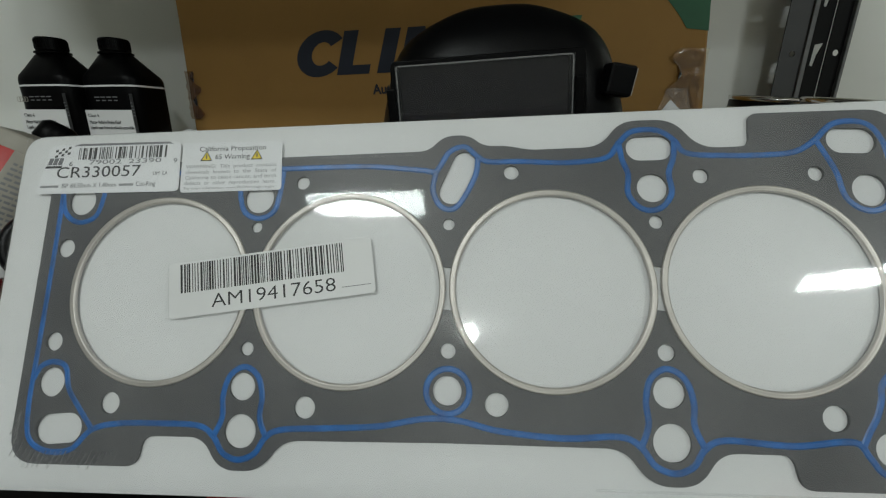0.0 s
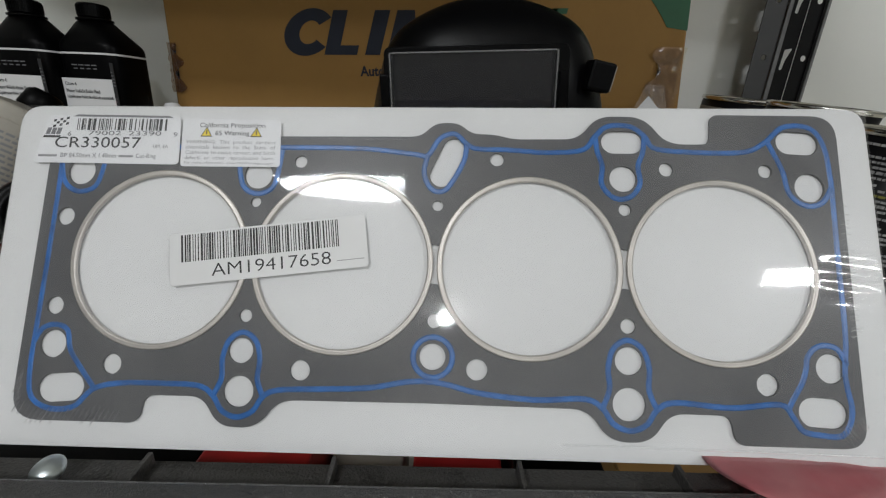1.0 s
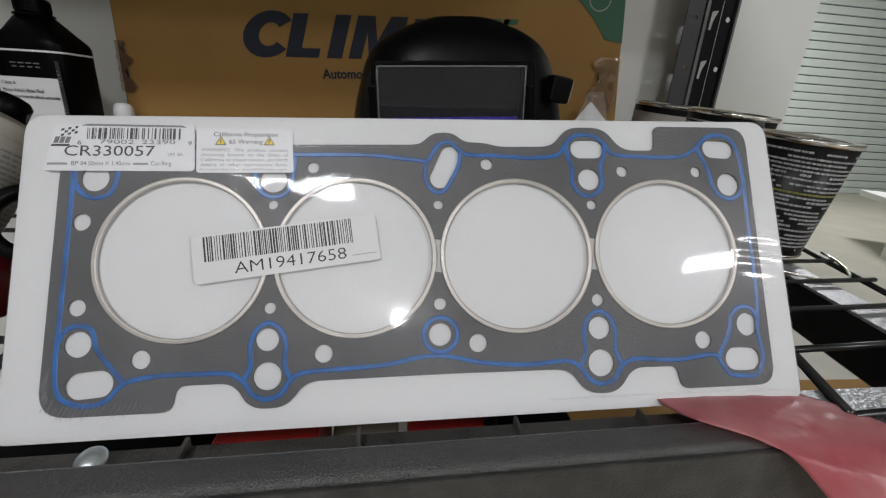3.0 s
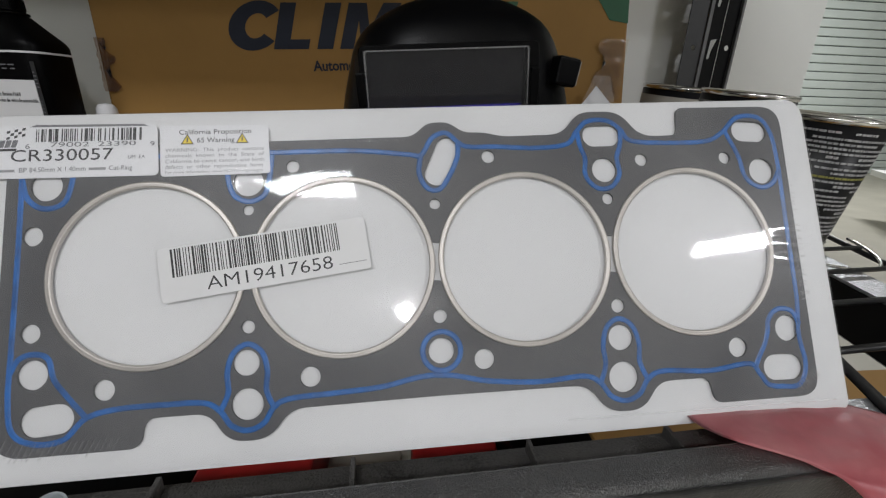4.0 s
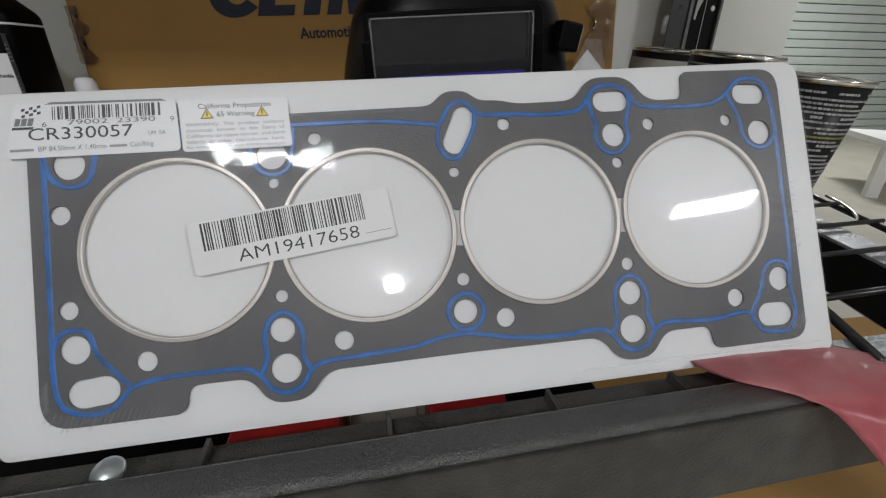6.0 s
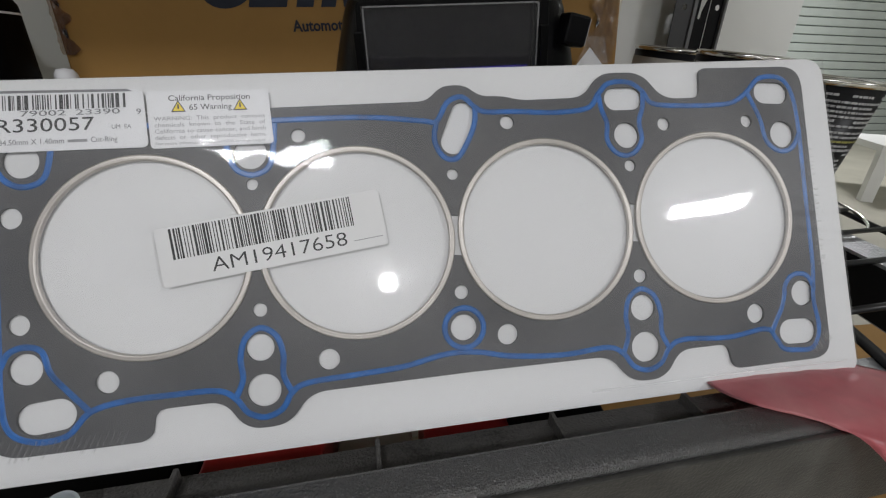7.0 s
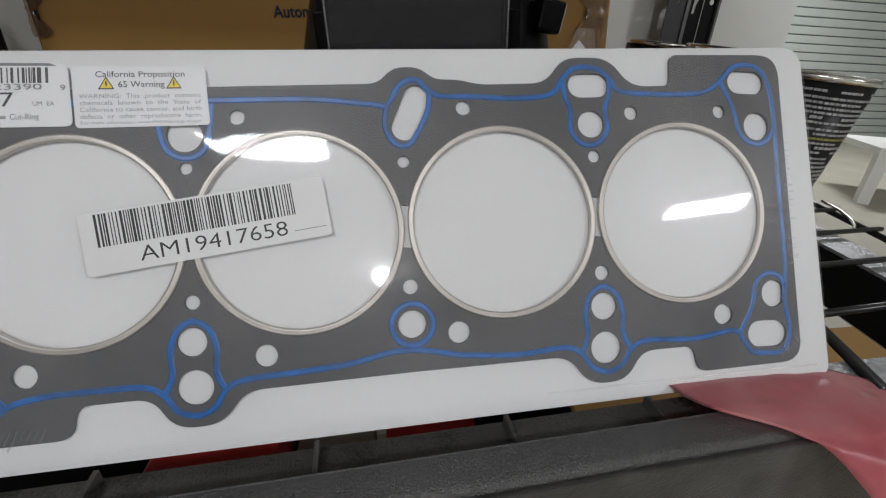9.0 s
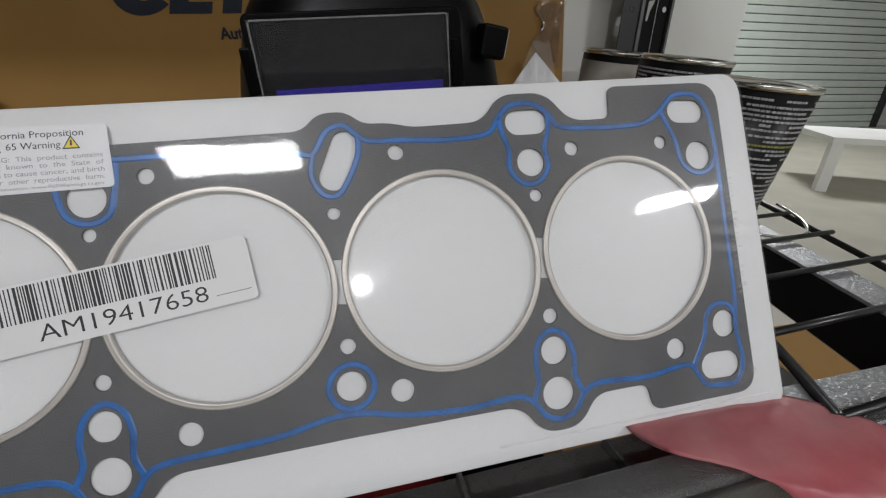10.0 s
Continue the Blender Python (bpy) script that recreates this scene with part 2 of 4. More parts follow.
def spline(pts, closed=False, n=8):
    """A smooth way through the points."""
    P = [Vector(p) for p in pts]
    out, m = [], len(P)
    for i in range(m if closed else m - 1):
        g = (lambda k: P[k % m]) if closed else (lambda k: P[min(max(k, 0), m - 1)])
        a, b, c, d = g(i - 1), g(i), g(i + 1), g(i + 2)
        for k in range(n):
            t = k / n
            out.append(0.5 * (2 * b + (c - a) * t + (2 * a - 5 * b + 4 * c - d) * t * t + (3 * b - a - 3 * c + d) * t ** 3))
    if not closed:
        out.append(P[-1])
    return out


def ribbon(pts, width, height, closed=False, bm=None):
    """A low raised bead along a flat way."""
    bm = bm or bmesh.new()
    P, n = [Vector((p[0], p[1])) for p in pts], len(pts)
    rows = []
    for i, p in enumerate(P):
        a = P[i - 1] if (i or closed) else P[i]
        b = P[(i + 1) % n] if (i < n - 1 or closed) else P[i]
        d = (b - a).normalized()
        s = Vector((-d.y, d.x)) * width / 2
        rows.append([bm.verts.new((p.x + s.x * k, p.y + s.y * k, h)) for k, h in ((-1, 0), (-0.6, height), (0.6, height), (1, 0))])
    for i in range(n if closed else n - 1):
        a, b = rows[i], rows[(i + 1) % n]
        for k in range(3):
            bm.faces.new((a[k], b[k], b[k + 1], a[k + 1]))
    bmesh.ops.recalc_face_normals(bm, faces=bm.faces[:])
    return bm


def tube(pts, r, n=10, closed=False):
    """A round bar along a way."""
    bm = bmesh.new()
    P = [Vector(p) for p in pts]
    rings = []
    for i, p in enumerate(P):
        a, b = P[max(i - 1, 0)], P[min(i + 1, len(P) - 1)]
        if closed:
            a, b = P[i - 1], P[(i + 1) % len(P)]
        q = (b - a).to_track_quat("Z", "Y")
        rings.append([bm.verts.new(p + q @ Vector((r * math.cos(2 * math.pi * k / n), r * math.sin(2 * math.pi * k / n), 0))) for k in range(n)])
    for i in range(len(P) if closed else len(P) - 1):
        a, b = rings[i], rings[(i + 1) % len(P)]
        for k in range(n):
            bm.faces.new((a[k], a[(k + 1) % n], b[(k + 1) % n], b[k]))
    if not closed:
        bm.faces.new(rings[0][::-1])
        bm.faces.new(rings[-1])
    return bm


def sweep(profile, x0, x1, n=2):
    """A (y, z) outline drawn out along x."""
    bm = bmesh.new()
    rings = [[bm.verts.new((x0 + (x1 - x0) * i / (n - 1), y, z)) for y, z in profile] for i in range(n)]
    m = len(profile)
    for a, b in zip(rings, rings[1:]):
        for k in range(m):
            bm.faces.new((a[k], b[k], b[(k + 1) % m], a[(k + 1) % m]))
    bm.faces.new(rings[0])
    bm.faces.new(rings[-1][::-1])
    bmesh.ops.recalc_face_normals(bm, faces=bm.faces[:])
    return bm


MM = 0.001

# ---- the room ----
structure("floor", block(-4, 12, -8, 9, -0.1, 0), CONCRETE, "beige sealed concrete garage floor", "floor")
structure("ceiling", block(-4, 12, -8, 9, CEIL, CEIL + 0.1), CEILING, "plain white ceiling with lamps", "ceiling")
structure("wall_back", block(-4, 0.793, 0.647, 0.8, 0, CEIL), WALL, "white painted wall behind the shelf")
structure("wall_west", block(-4.1, -4, -8, 9, 0, CEIL), DIM_WALL, "unseen side wall, grey to darken reflections")
structure("wall_east", block(12, 12.1, -8, 9, 0, CEIL), WALL, "white painted side wall")
structure("wall_south", block(-4, 12, -8.1, -8, 0, CEIL), DIM_WALL, "unseen wall behind the camera, grey to darken reflections")
structure("wall_north", block(0.7, 12, 6.0, 6.1, 0, CEIL), WALL, "white painted wall beyond the roller door")


def roller_door():
    t = thing("door_1", pose(0, 5.9, 0), "closed pale green-white metal roller door with horizontal slats", "roller door", kind="structure")
    pitch, base, x0, x1 = 0.1164, 0.0955, 3.2, 9.4
    me = None
    for i in range(28):
        prof = [(0.0, 0.004), (-0.012, 0.010), (-0.014, pitch * 0.5), (-0.012, pitch - 0.014), (0.0, pitch - 0.008), (0.01, pitch - 0.008), (0.01, 0.004)]
        if me is None:
            ob = part("slat", sweep(prof, x0, x1), SHUTTER, t)
            me = ob.data
        else:
            ob = new("slat", me)
            ob.parent = t
        ob.location = (0, 0, base + i * pitch)
    part("bottom_bar", block(x0, x1, -0.02, 0.01, 0.004, base - 0.004, 0.004), SHUTTER, t)
    part("backing", block(x0, x1, 0.012, 0.03, 0.1, CEIL - 0.01), SHUTTER_GAP, t)
    part("guide_rail", block(x1 + 0.002, x1 + 0.12, -0.06, 0.02, 0, 3.3, 0.004), POST_EDGE, t)


roller_door()


def lamp_fixture(x, y, sx, sy, turn):
    t = thing("ceiling_light", pose(x, y, CEIL, 0, 0, turn), "white flat panel behind a reflected or added ceiling lamp", "ceiling light", "ceiling lights")
    part("frame", block(-sx / 2 - 0.03, sx / 2 + 0.03, -sy / 2 - 0.03, sy / 2 + 0.03, -0.05, -0.002, 0.004), BENCH, t)


# the last one only houses the added fill lamp
for p in PANELS:
    lamp_fixture(*p[:5])


def bench():
    t = thing("bench", pose(3.86, 2.5, 0, 0, 0, -33), "low white laminate side table on square legs", "table")
    part("tabletop", block(-0.05, 1.0, -0.05, 0.80, 0.395, 0.445, 0.003), BENCH, t)
    for x, y in ((0.0, 0.0), (0.94, 0.0), (0.287, 0.694), (0.94, 0.74)):
        part("leg", block(x - 0.04, x + 0.04, y - 0.04, y + 0.04, 0, 0.3945, 0.002), BENCH, t)


bench()

# ---- the gasket in its shrink-wrapped card ----
OUTLINE_LOW = [(-202, 107, 10), (-202.3, -35, 14), (-139, -35, 6), (-138, -22, 6), (-109, -22, 7), (-101, -35.5, 11), (-82, -35.5, 11), (-73, -22.7, 8),
               (0, -22.2, 1), (73, -22.8, 8), (82, -36.8, 11), (101, -36.8, 11), (110, -23.6, 7), (137.5, -23.8, 5), (139.3, -36.7, 5), (197.6, -36.8, 11)]
OUTLINE_TOP = [(198.5, 121.6, 12), (137.4, 121.8, 4), (136.2, 106.2, 4), (114.5, 106, 9), (104.5, 120.5, 9), (80.5, 120.5, 10), (71.5, 108.2, 8), (38.4, 107.8, 9),
               (28.4, 110.4, 8), (17.4, 110.4, 7), (10.4, 116.4, 8), (-1.6, 116.2, 8), (-8.6, 108.8, 8), (-100, 108, 1)]
HOLES_LEFT = [(-184.4, 88.5, 7.28), (-189.4, 64.5, 4.68), (-188.2, 19.3, 4.47), (-186.4, 0.7, 6.76), (-155.7, -8.2, 4.89), (-91.4, 87.5, 7.28), (-91.6, 73.3, 2.70),
              (-91.9, 16.4, 3.22), (-92.8, -0.3, 6.14), (-92.3, -19.3, 7.38), (-63.4, -8.9, 4.89), (-69.9, 94.8, 3.33), (0.7, 72.8, 2.81), (0.2, 15.8, 3.43), (-0.2, -1.0, 6.34)]
HOLES_RIGHT = [(21.0, -6.5, 5.10), (30.1, 97.1, 3.54), (92.7, 87.9, 6.76), (93.1, 72.1, 3.12), (92.5, 15.5, 3.64), (92.2, -0.6, 6.55), (91.7, -20.3, 7.70),
               (114.1, 92.9, 3.54), (162.4, 92.6, 3.43), (183.1, 84.5, 7.28), (155.4, -9.8, 5.20), (184.5, -1.7, 6.86)]
SLOTS = [(-184.2, -20.2, -174.6, -19.4, 6.8), (8.6, 102.2, 2.3, 88.4, 6.0), (88.4, 106.9, 97.2, 106.9, 6.0), (174.6, 107.6, 183.4, 107.1, 6.0), (174.8, -21.4, 183.6, -21.8, 6.7)]


def scaled(loop):
    return [(p[0] * MM, p[1] * MM) for p in loop]


def bore_y(x):
    return 43.3 - 0.0055 * x


def gasket_package():
    t = thing("gasket_package", CARD @ pose(0, 0, 0, 90), "shrink-wrapped white card holding a grey four-cylinder head gasket", "gasket package")
    board = rounded([(-222.6, 124.3, 11), (-221.2, -47, 5), (214.6, -45.6, 5), (214.2, 126.2, 11)])
    part("card", plate([scaled(board)], 3.2 * MM, 0.3 * MM), WHITE_CARD, t, "white cardboard backing", m=pose(0, 0, -0.0019))
    # the four bores open into one another at the narrow webs
    R, P, tip = 45.2, 91.85, 9.7
    a = math.asin(tip / R)
    loop = []
    for k in range(4):
        c = (k - 1.5) * P
        s0, s1 = (math.pi - a if k else math.pi + 0.0), (a if k < 3 else 0.0)
        loop += [(c + R * math.cos(s0 + (s1 - s0) * i / 30), bore_y(c) + R * math.sin(s0 + (s1 - s0) * i / 30)) for i in range(31)]
    for k in (3, 2, 1, 0):
        c = (k - 1.5) * P
        s0, s1 = (-a if k < 3 else -0.02), (-math.pi + a if k else -math.pi + 0.02)
        loop += [(c + R * math.cos(s0 + (s1 - s0) * i / 30), bore_y(c) + R * math.sin(s0 + (s1 - s0) * i / 30)) for i in range(31)]
    loops = [scaled(rounded(OUTLINE_LOW + OUTLINE_TOP)), scaled(loop)]
    loops += [scaled(circle(*h, 28)) for h in HOLES_LEFT + HOLES_RIGHT] + [scaled(slot(*s)) for s in SLOTS]
    g = part("gasket", plate(loops, 1.2 * MM, 0.1 * MM), GASKET, t, "dark grey graphite head gasket with four bores", m=pose(0, 0, 0.0008))
    for k in range(4):
        c = (k - 1.5) * P
        bm = bmesh.new()
        n, prof = 96, ((42.2, 0.2), (42.4, 1.5), (43.3, 1.75), (43.7, 1.45), (44.3, 1.75), (45.1, 1.4), (45.1, 0.2))
        rings = [[bm.verts.new(((c + r * math.cos(2 * math.pi * i / n)) * MM, (bore_y(c) + r * math.sin(2 * math.pi * i / n)) * MM, z * MM)) for r, z in prof] for i in range(n)]
        for i in range(n):
            u, v = rings[i], rings[(i + 1) % n]
            for j in range(len(prof) - 1):
                bm.faces.new((u[j], v[j], v[j + 1], u[j + 1]))
        bmesh.ops.recalc_face_normals(bm, faces=bm.faces[:])
        part("fire_ring", bm, STEEL, g, "bright steel fire ring", smooth=True)
    low = [(-195.5, 100.9), (-195.3, 60), (-195.8, 14), (-196, -10), (-193.5, -24), (-184, -29.5), (-172, -28.5), (-163, -20), (-150, -17), (-130, -16.6), (-112, -17.2), (-104.5, -21.5), (-99.5, -28.3),
           (-92.3, -31), (-85, -28.3), (-80.3, -21.5), (-73, -18.2), (-52, -17.2), (-30, -16), (-10, -12.6), (5, -13.2), (22, -17), (48, -19.3), (71, -18.3), (79.3, -22.3), (84.2, -29),
           (91.7, -31.8), (99.2, -29), (104.3, -22.3), (113, -18.8), (138, -20.4), (160, -18.4), (165.6, -24), (169.5, -29.6), (177, -31.2), (187, -30.8), (192, -21), (190.6, -5), (192.6, 14), (193, 50), (193.6, 85)]
    top = [(193.6, 85), (192, 104.9), (186, 115.1), (173, 115.7), (163.8, 107.9), (156, 103.3), (146, 101.9), (126, 102.1), (109, 103.9), (104, 110.4), (97, 115.3), (86, 115.3), (79.5, 109.9), (73, 102.7), (55, 101.1),
           (35, 102.3), (20, 102.7), (14.5, 105.4), (8.5, 110.5), (1, 107.9), (-5, 98.9), (-12, 99.4), (-38, 102.1), (-74, 102.3), (-120, 101.9), (-170, 101.9), (-195.5, 100.9)]
    arches = [[(-104.5, -21.5), (-101, -13.5), (-101.4, -4), (-98.8, 4.5), (-92.3, 8.4), (-85.8, 4.5), (-83.2, -4), (-83.6, -13.5), (-80.3, -21.5)],
              [(79.3, -22.3), (82.8, -13.5), (82.5, -4), (85.2, 5), (92, 9), (98.8, 5), (101.5, -4), (101.0, -13.5), (104.3, -22.3)],
              [(79.5, 109.9), (80.4, 101.9), (82.6, 94.6), (82, 85.6), (86, 79.4), (91.5, 77.4), (97, 79.4), (101, 85.6), (100.4, 94.6), (103, 101.9), (104, 110.4)],
              [(164.5, 107.9), (170.5, 93.6), (172.6, 82.6), (177, 77.1), (183, 75.2), (189, 77.6), (193.4, 84.6)],
              [(163.5, -20.5), (167.0, -14.5), (170.8, -8.5), (173.2, -2), (174.2, 3), (178, 7.4), (183, 8.8), (188.5, 7), (191.8, 0)],
              [(-195.8, 2), (-192.5, 8), (-186.4, 10), (-180, 7.5), (-177, -2), (-171, -10), (-163, -19.5)],
              [(-195.4, 92.6), (-193, 83.6), (-188, 78.6), (-182, 77.6), (-176, 80.6), (-173.4, 88.6), (-172, 100.9)],
              [(-102, 100.9), (-101, 88.6), (-98, 80.6), (-91, 77.6), (-84, 80.6), (-81.4, 88.6), (-80, 100.9)],
              [(-5, 98.9), (-6.6, 89.6), (-3, 81.6), (3, 80.2), (8, 85.6), (13.6, 96.9), (14.5, 105.4)]]
    for way in (low, top, *arches):
        part("sealing_bead", ribbon(scaled(spline(way)), 2.6 * MM, 0.35 * MM), BLUE, g, "blue raised sealing bead", m=pose(0, 0, 0.0007))
    part("sealing_bead", ribbon(scaled(circle(0, -1.1, 9.4, 40)), 2.6 * MM, 0.35 * MM, True), BLUE, g, "blue raised sealing bead", m=pose(0, 0, 0.0007))
    labels(t)
    # film stretched over card and gasket
    bm = bmesh.new()
    nx, ny, top_z = 250, 98, 0.0023
    grid = []
    for j in range(ny + 1):
        row = []
        for i in range(nx + 1):
            x = -0.2212 + 0.4352 * i / nx
            y = -0.0455 + (0.1697 + 0.0018 * i / nx) * j / ny
            edge = min(i, nx - i, j, ny - j)
            z = top_z + 0.00012 * noise.noise(Vector((x * 14, y * 20, 1))) - (0.0009 if edge == 0 else 0.0)
            # drawn folds where the film puckers at the upper web, the right border and the lower corners
            for cx, cy, rr, amp, kx, ky in FOLDS:
                d = ((x - cx) ** 2 + (y - cy) ** 2) / (rr * rr)
                if d < 1 and not (x < -0.0805 and y > 0.0905):
                    z += amp * (1 - d) ** 2 * math.sin(kx * (x - cx) + ky * (y - cy))
            row.append(bm.verts.new((x, y, z)))
        grid.append(row)
    for j in range(ny):
        for i in range(nx):
            bm.faces.new((grid[j][i], grid[j][i + 1], grid[j + 1][i + 1], grid[j + 1][i]))
    rnd = random.Random(8)
    for k in range(30):
        q = k / 29
        x, y = -198 + 50 * max(0.0, q - 0.3) / 0.7, -12 - 17 * min(1.0, q / 0.4)
        l = rnd.uniform(4.0, 8.5)
        crease([(x, y), (x - 0.2 * l, y - 0.45 * l), (x - 0.45 * l, y - 0.9 * l)], t, rnd)
    for k in range(9):
        x, y = 184 + 1.4 * k, -30 + 0.9 * k
        crease([(x, y), (x + 1.2, y - 2.5), (x + 2.6, y - 4.5)], t, rnd)
    for k in range(24):
        y = 12 + 2.7 * k + rnd.uniform(-1, 1)
        crease([(194.5, y), (196.0, y + 0.6), (198.5 + rnd.uniform(-1, 1.5), y + 0.5)], t, rnd)
    for k in range(24):
        x = -79 + 2.8 * k + rnd.uniform(-0.6, 0.6)
        crease([(x, 107.3), (x + 0.5, 106.7), (x + 0.9 + rnd.random(), 106.5)], t, rnd)
    crease([(60, -38.5), (130, -38.8), (205, -39.5)], t, rnd)
    film = part("shrink_film", bm, FILM, t, "clear glossy shrink film", smooth=True)
    film.visible_shadow = False


FOLDS = [(-0.090, 0.078, 0.030, 0.00026, 40, 120), (-0.088, 0.084, 0.026, 0.00009, 320, 200), (-0.096, 0.080, 0.022, 0.00006, -220, 420), (0.197, 0.04, 0.02, 0.0002, 90, 700), (-0.19, -0.03, 0.022, 0.00012, 900, 200), (0.19, -0.032, 0.016, 0.00012, 800, -400)]


def crease(way, t, rnd):
    """A small pleat standing in the film."""
    w = rnd.uniform(0.5, 1.2) * MM
    ob = part("film_crease", ribbon(scaled(spline(way, n=4)), w, rnd.uniform(0.2, 0.7) * MM), CREASE, t, smooth=True, m=pose(0, 0, 0.00235))
    ob.visible_shadow = False


def bars(parent, x0, x1, y0, y1, seed, gaps):
    """The bars of a printed code."""
    rnd = random.Random(seed)
    x = x0
    while x < x1:
        w = rnd.choice(gaps) * MM
        part("code_bar", block(x, min(x + w, x1), y0, y1, 0, 0.00005), INK, parent, m=pose(0, 0, 0.0001))
        x += w + rnd.choice(gaps) * MM


def printed(parent, text, x, y, size, width, material=None, align="LEFT", z=0.0, bold=0.0):
    return part("printed_text", words(text, size, 0.00004, align, width=width, bold=bold), material or INK, parent, m=pose(x, y, z + 0.0001))


def labels(t):
    Z = 0.0019
    a = part("part_label", plate([scaled(rounded([(-206, 118.6, 3), (-210.5, 92.6, 2), (-133.4, 92.2, 3), (-134.6, 118.6, 4)]))], 0.0002), PAPER, t, "white part-number sticker with a barcode", m=pose(0, 0, Z))
    bars(a, -0.1898, -0.1414, 0.1104, 0.1168, 4, (0.3, 0.4, 0.6, 1.0, 1.5))
    part("label_rule", plate([scaled([(-193, 117.9), (-138.5, 117.4), (-141, 118.6), (-190, 119.0)])], 0.00006), GREY_INK, a, m=pose(0, 0, 0.0001))
    for txt, x, w in (("6", -0.1945, 0.0020), ("79002", -0.1835, 0.0175), ("23390", -0.1620, 0.0175), ("9", -0.1378, 0.0020)):
        printed(a, txt, x, 0.1077 if w > 0.01 else 0.1072, 0.0034, w, GREY_INK, z=0.0001)
    printed(a, "CR330057", -0.2010, 0.1009, 0.0084, 0.0458)
    printed(a, "UM  EA", -0.1480, 0.1010, 0.0027, 0.0078, GREY_INK)
    printed(a, "BP", -0.1968, 0.0955, 0.0034, 0.0035, GREY_INK)
    printed(a, "84.50mm X 1.40mm", -0.1920, 0.0955, 0.0034, 0.0250, GREY_INK)
    printed(a, "Cut-Ring", -0.1565, 0.0955, 0.0034, 0.0105, GREY_INK)
    for x0, x1 in ((-0.2085, -0.1985), (-0.1655, -0.1578)):
        part("print_bar", block(x0, x1, 0.0958, 0.0970, 0, 0.00004), PALE_INK, a, m=pose(0, 0, 0.0001))
    # the maker's mark: slanted bars under a chequered corner
    mk = part("maker_mark", plate([scaled([(-207.5, 106.2), (-198.5, 106.2), (-198, 107.4), (-207, 107.4)])], 0.00005), INK, a, m=pose(0, 0, 0.0001))
    for k in range(3):
        part("mark_bar", plate([scaled([(-206.4 + 2.8 * k, 108), (-204.1 + 2.8 * k, 108), (-203.2 + 2.8 * k, 111.6), (-205.5 + 2.8 * k, 111.6)])], 0.00005), GREY_INK, mk)
    for i in range(5):
        for j in range(3):
            if (i + j) % 2 == 0:
                x, y = -203 + 1.7 * i, 111.8 + 1.5 * j + 0.35 * i
                part("mark_check", plate([scaled([(x, y), (x + 1.5, y + 0.3), (x + 1.7, y + 1.6), (x + 0.2, y + 1.3)])], 0.00005), INK, mk)
    b = part("warning_label", plate([scaled(rounded([(-133.6, 117.4, 2), (-132.6, 91.4, 2), (-80.6, 91.6, 2), (-81.6, 116.8, 2)]))], 0.0002), PAPER, t, "white warning sticker with yellow triangles", m=pose(0, 0, Z - 0.0001))
    printed(b, "California Proposition", -0.1245, 0.1126, 0.0037, 0.0345)
    printed(b, "65 Warning", -0.1160, 0.1083, 0.0037, 0.0180)
    for x in (-0.1204, -0.0942):
        s = part("warning_sign", plate([[(x - 0.0027, 0.1078), (x + 0.0027, 0.1078), (x, 0.1124)]], 0.00005), YELLOW, b, "yellow warning triangle", m=pose(0, 0, 0.00012))
        rim = [[(x - 0.0031, 0.1075), (x + 0.0031, 0.1075), (x, 0.1129)], [(x - 0.0024, 0.1080), (x + 0.0024, 0.1080), (x, 0.1121)]]
        part("sign_border", plate(rim, 0.00004), INK, s, m=pose(0, 0, 0.00006))
        part("mark", block(x - 0.0003, x + 0.0003, 0.1088, 0.1110, 0, 0.00004), INK, s, m=pose(0, 0, 0.00003))
    for i, s in enumerate(("WARNING:  This  product  contains", "chemicals  known  to  the  State  of", "California to cause cancer, and birth", "defects  or  other  reproductive  harm.")):
        printed(b, s, -0.1308, 0.1038 - 0.00285 * i, 0.0027, 0.0470, PALE_INK)
    printed(b, "For more information: www.P65Warnings.ca.gov", -0.1308, 0.0929, 0.0018, 0.0465, PALE_INK)
    c = part("stock_label", plate([scaled(rounded([(-49.4, 13.2, 2), (-49.4, -12.9, 2), (49.4, -12.9, 2), (49.4, 13.2, 2)]))], 0.0002), PAPER, t, "white stock-number barcode sticker stuck on aslant", m=pose(-0.0829, 0.0484, 0.00250, 0, 0, 7.0))
    bars(c, -0.0435, 0.0357, -0.0015, 0.0122, 9, (0.4, 0.5, 0.8, 1.0))
    printed(c, "AM19417658", -0.0286, -0.0098, 0.0092, 0.0595, bold=-0.00007)
    part("print_bar", block(0.034, 0.0475, -0.0087, -0.0084, 0, 0.00004), GREY_INK, c, m=pose(0, 0, 0.0001))


gasket_package()


# ---- the shelf ----
SHELF = 0.775
SIDE = (0.364, 0.237)  # x of the side beam at y = 0, and its slope


def side_x(y):
    return SIDE[0] + SIDE[1] * y


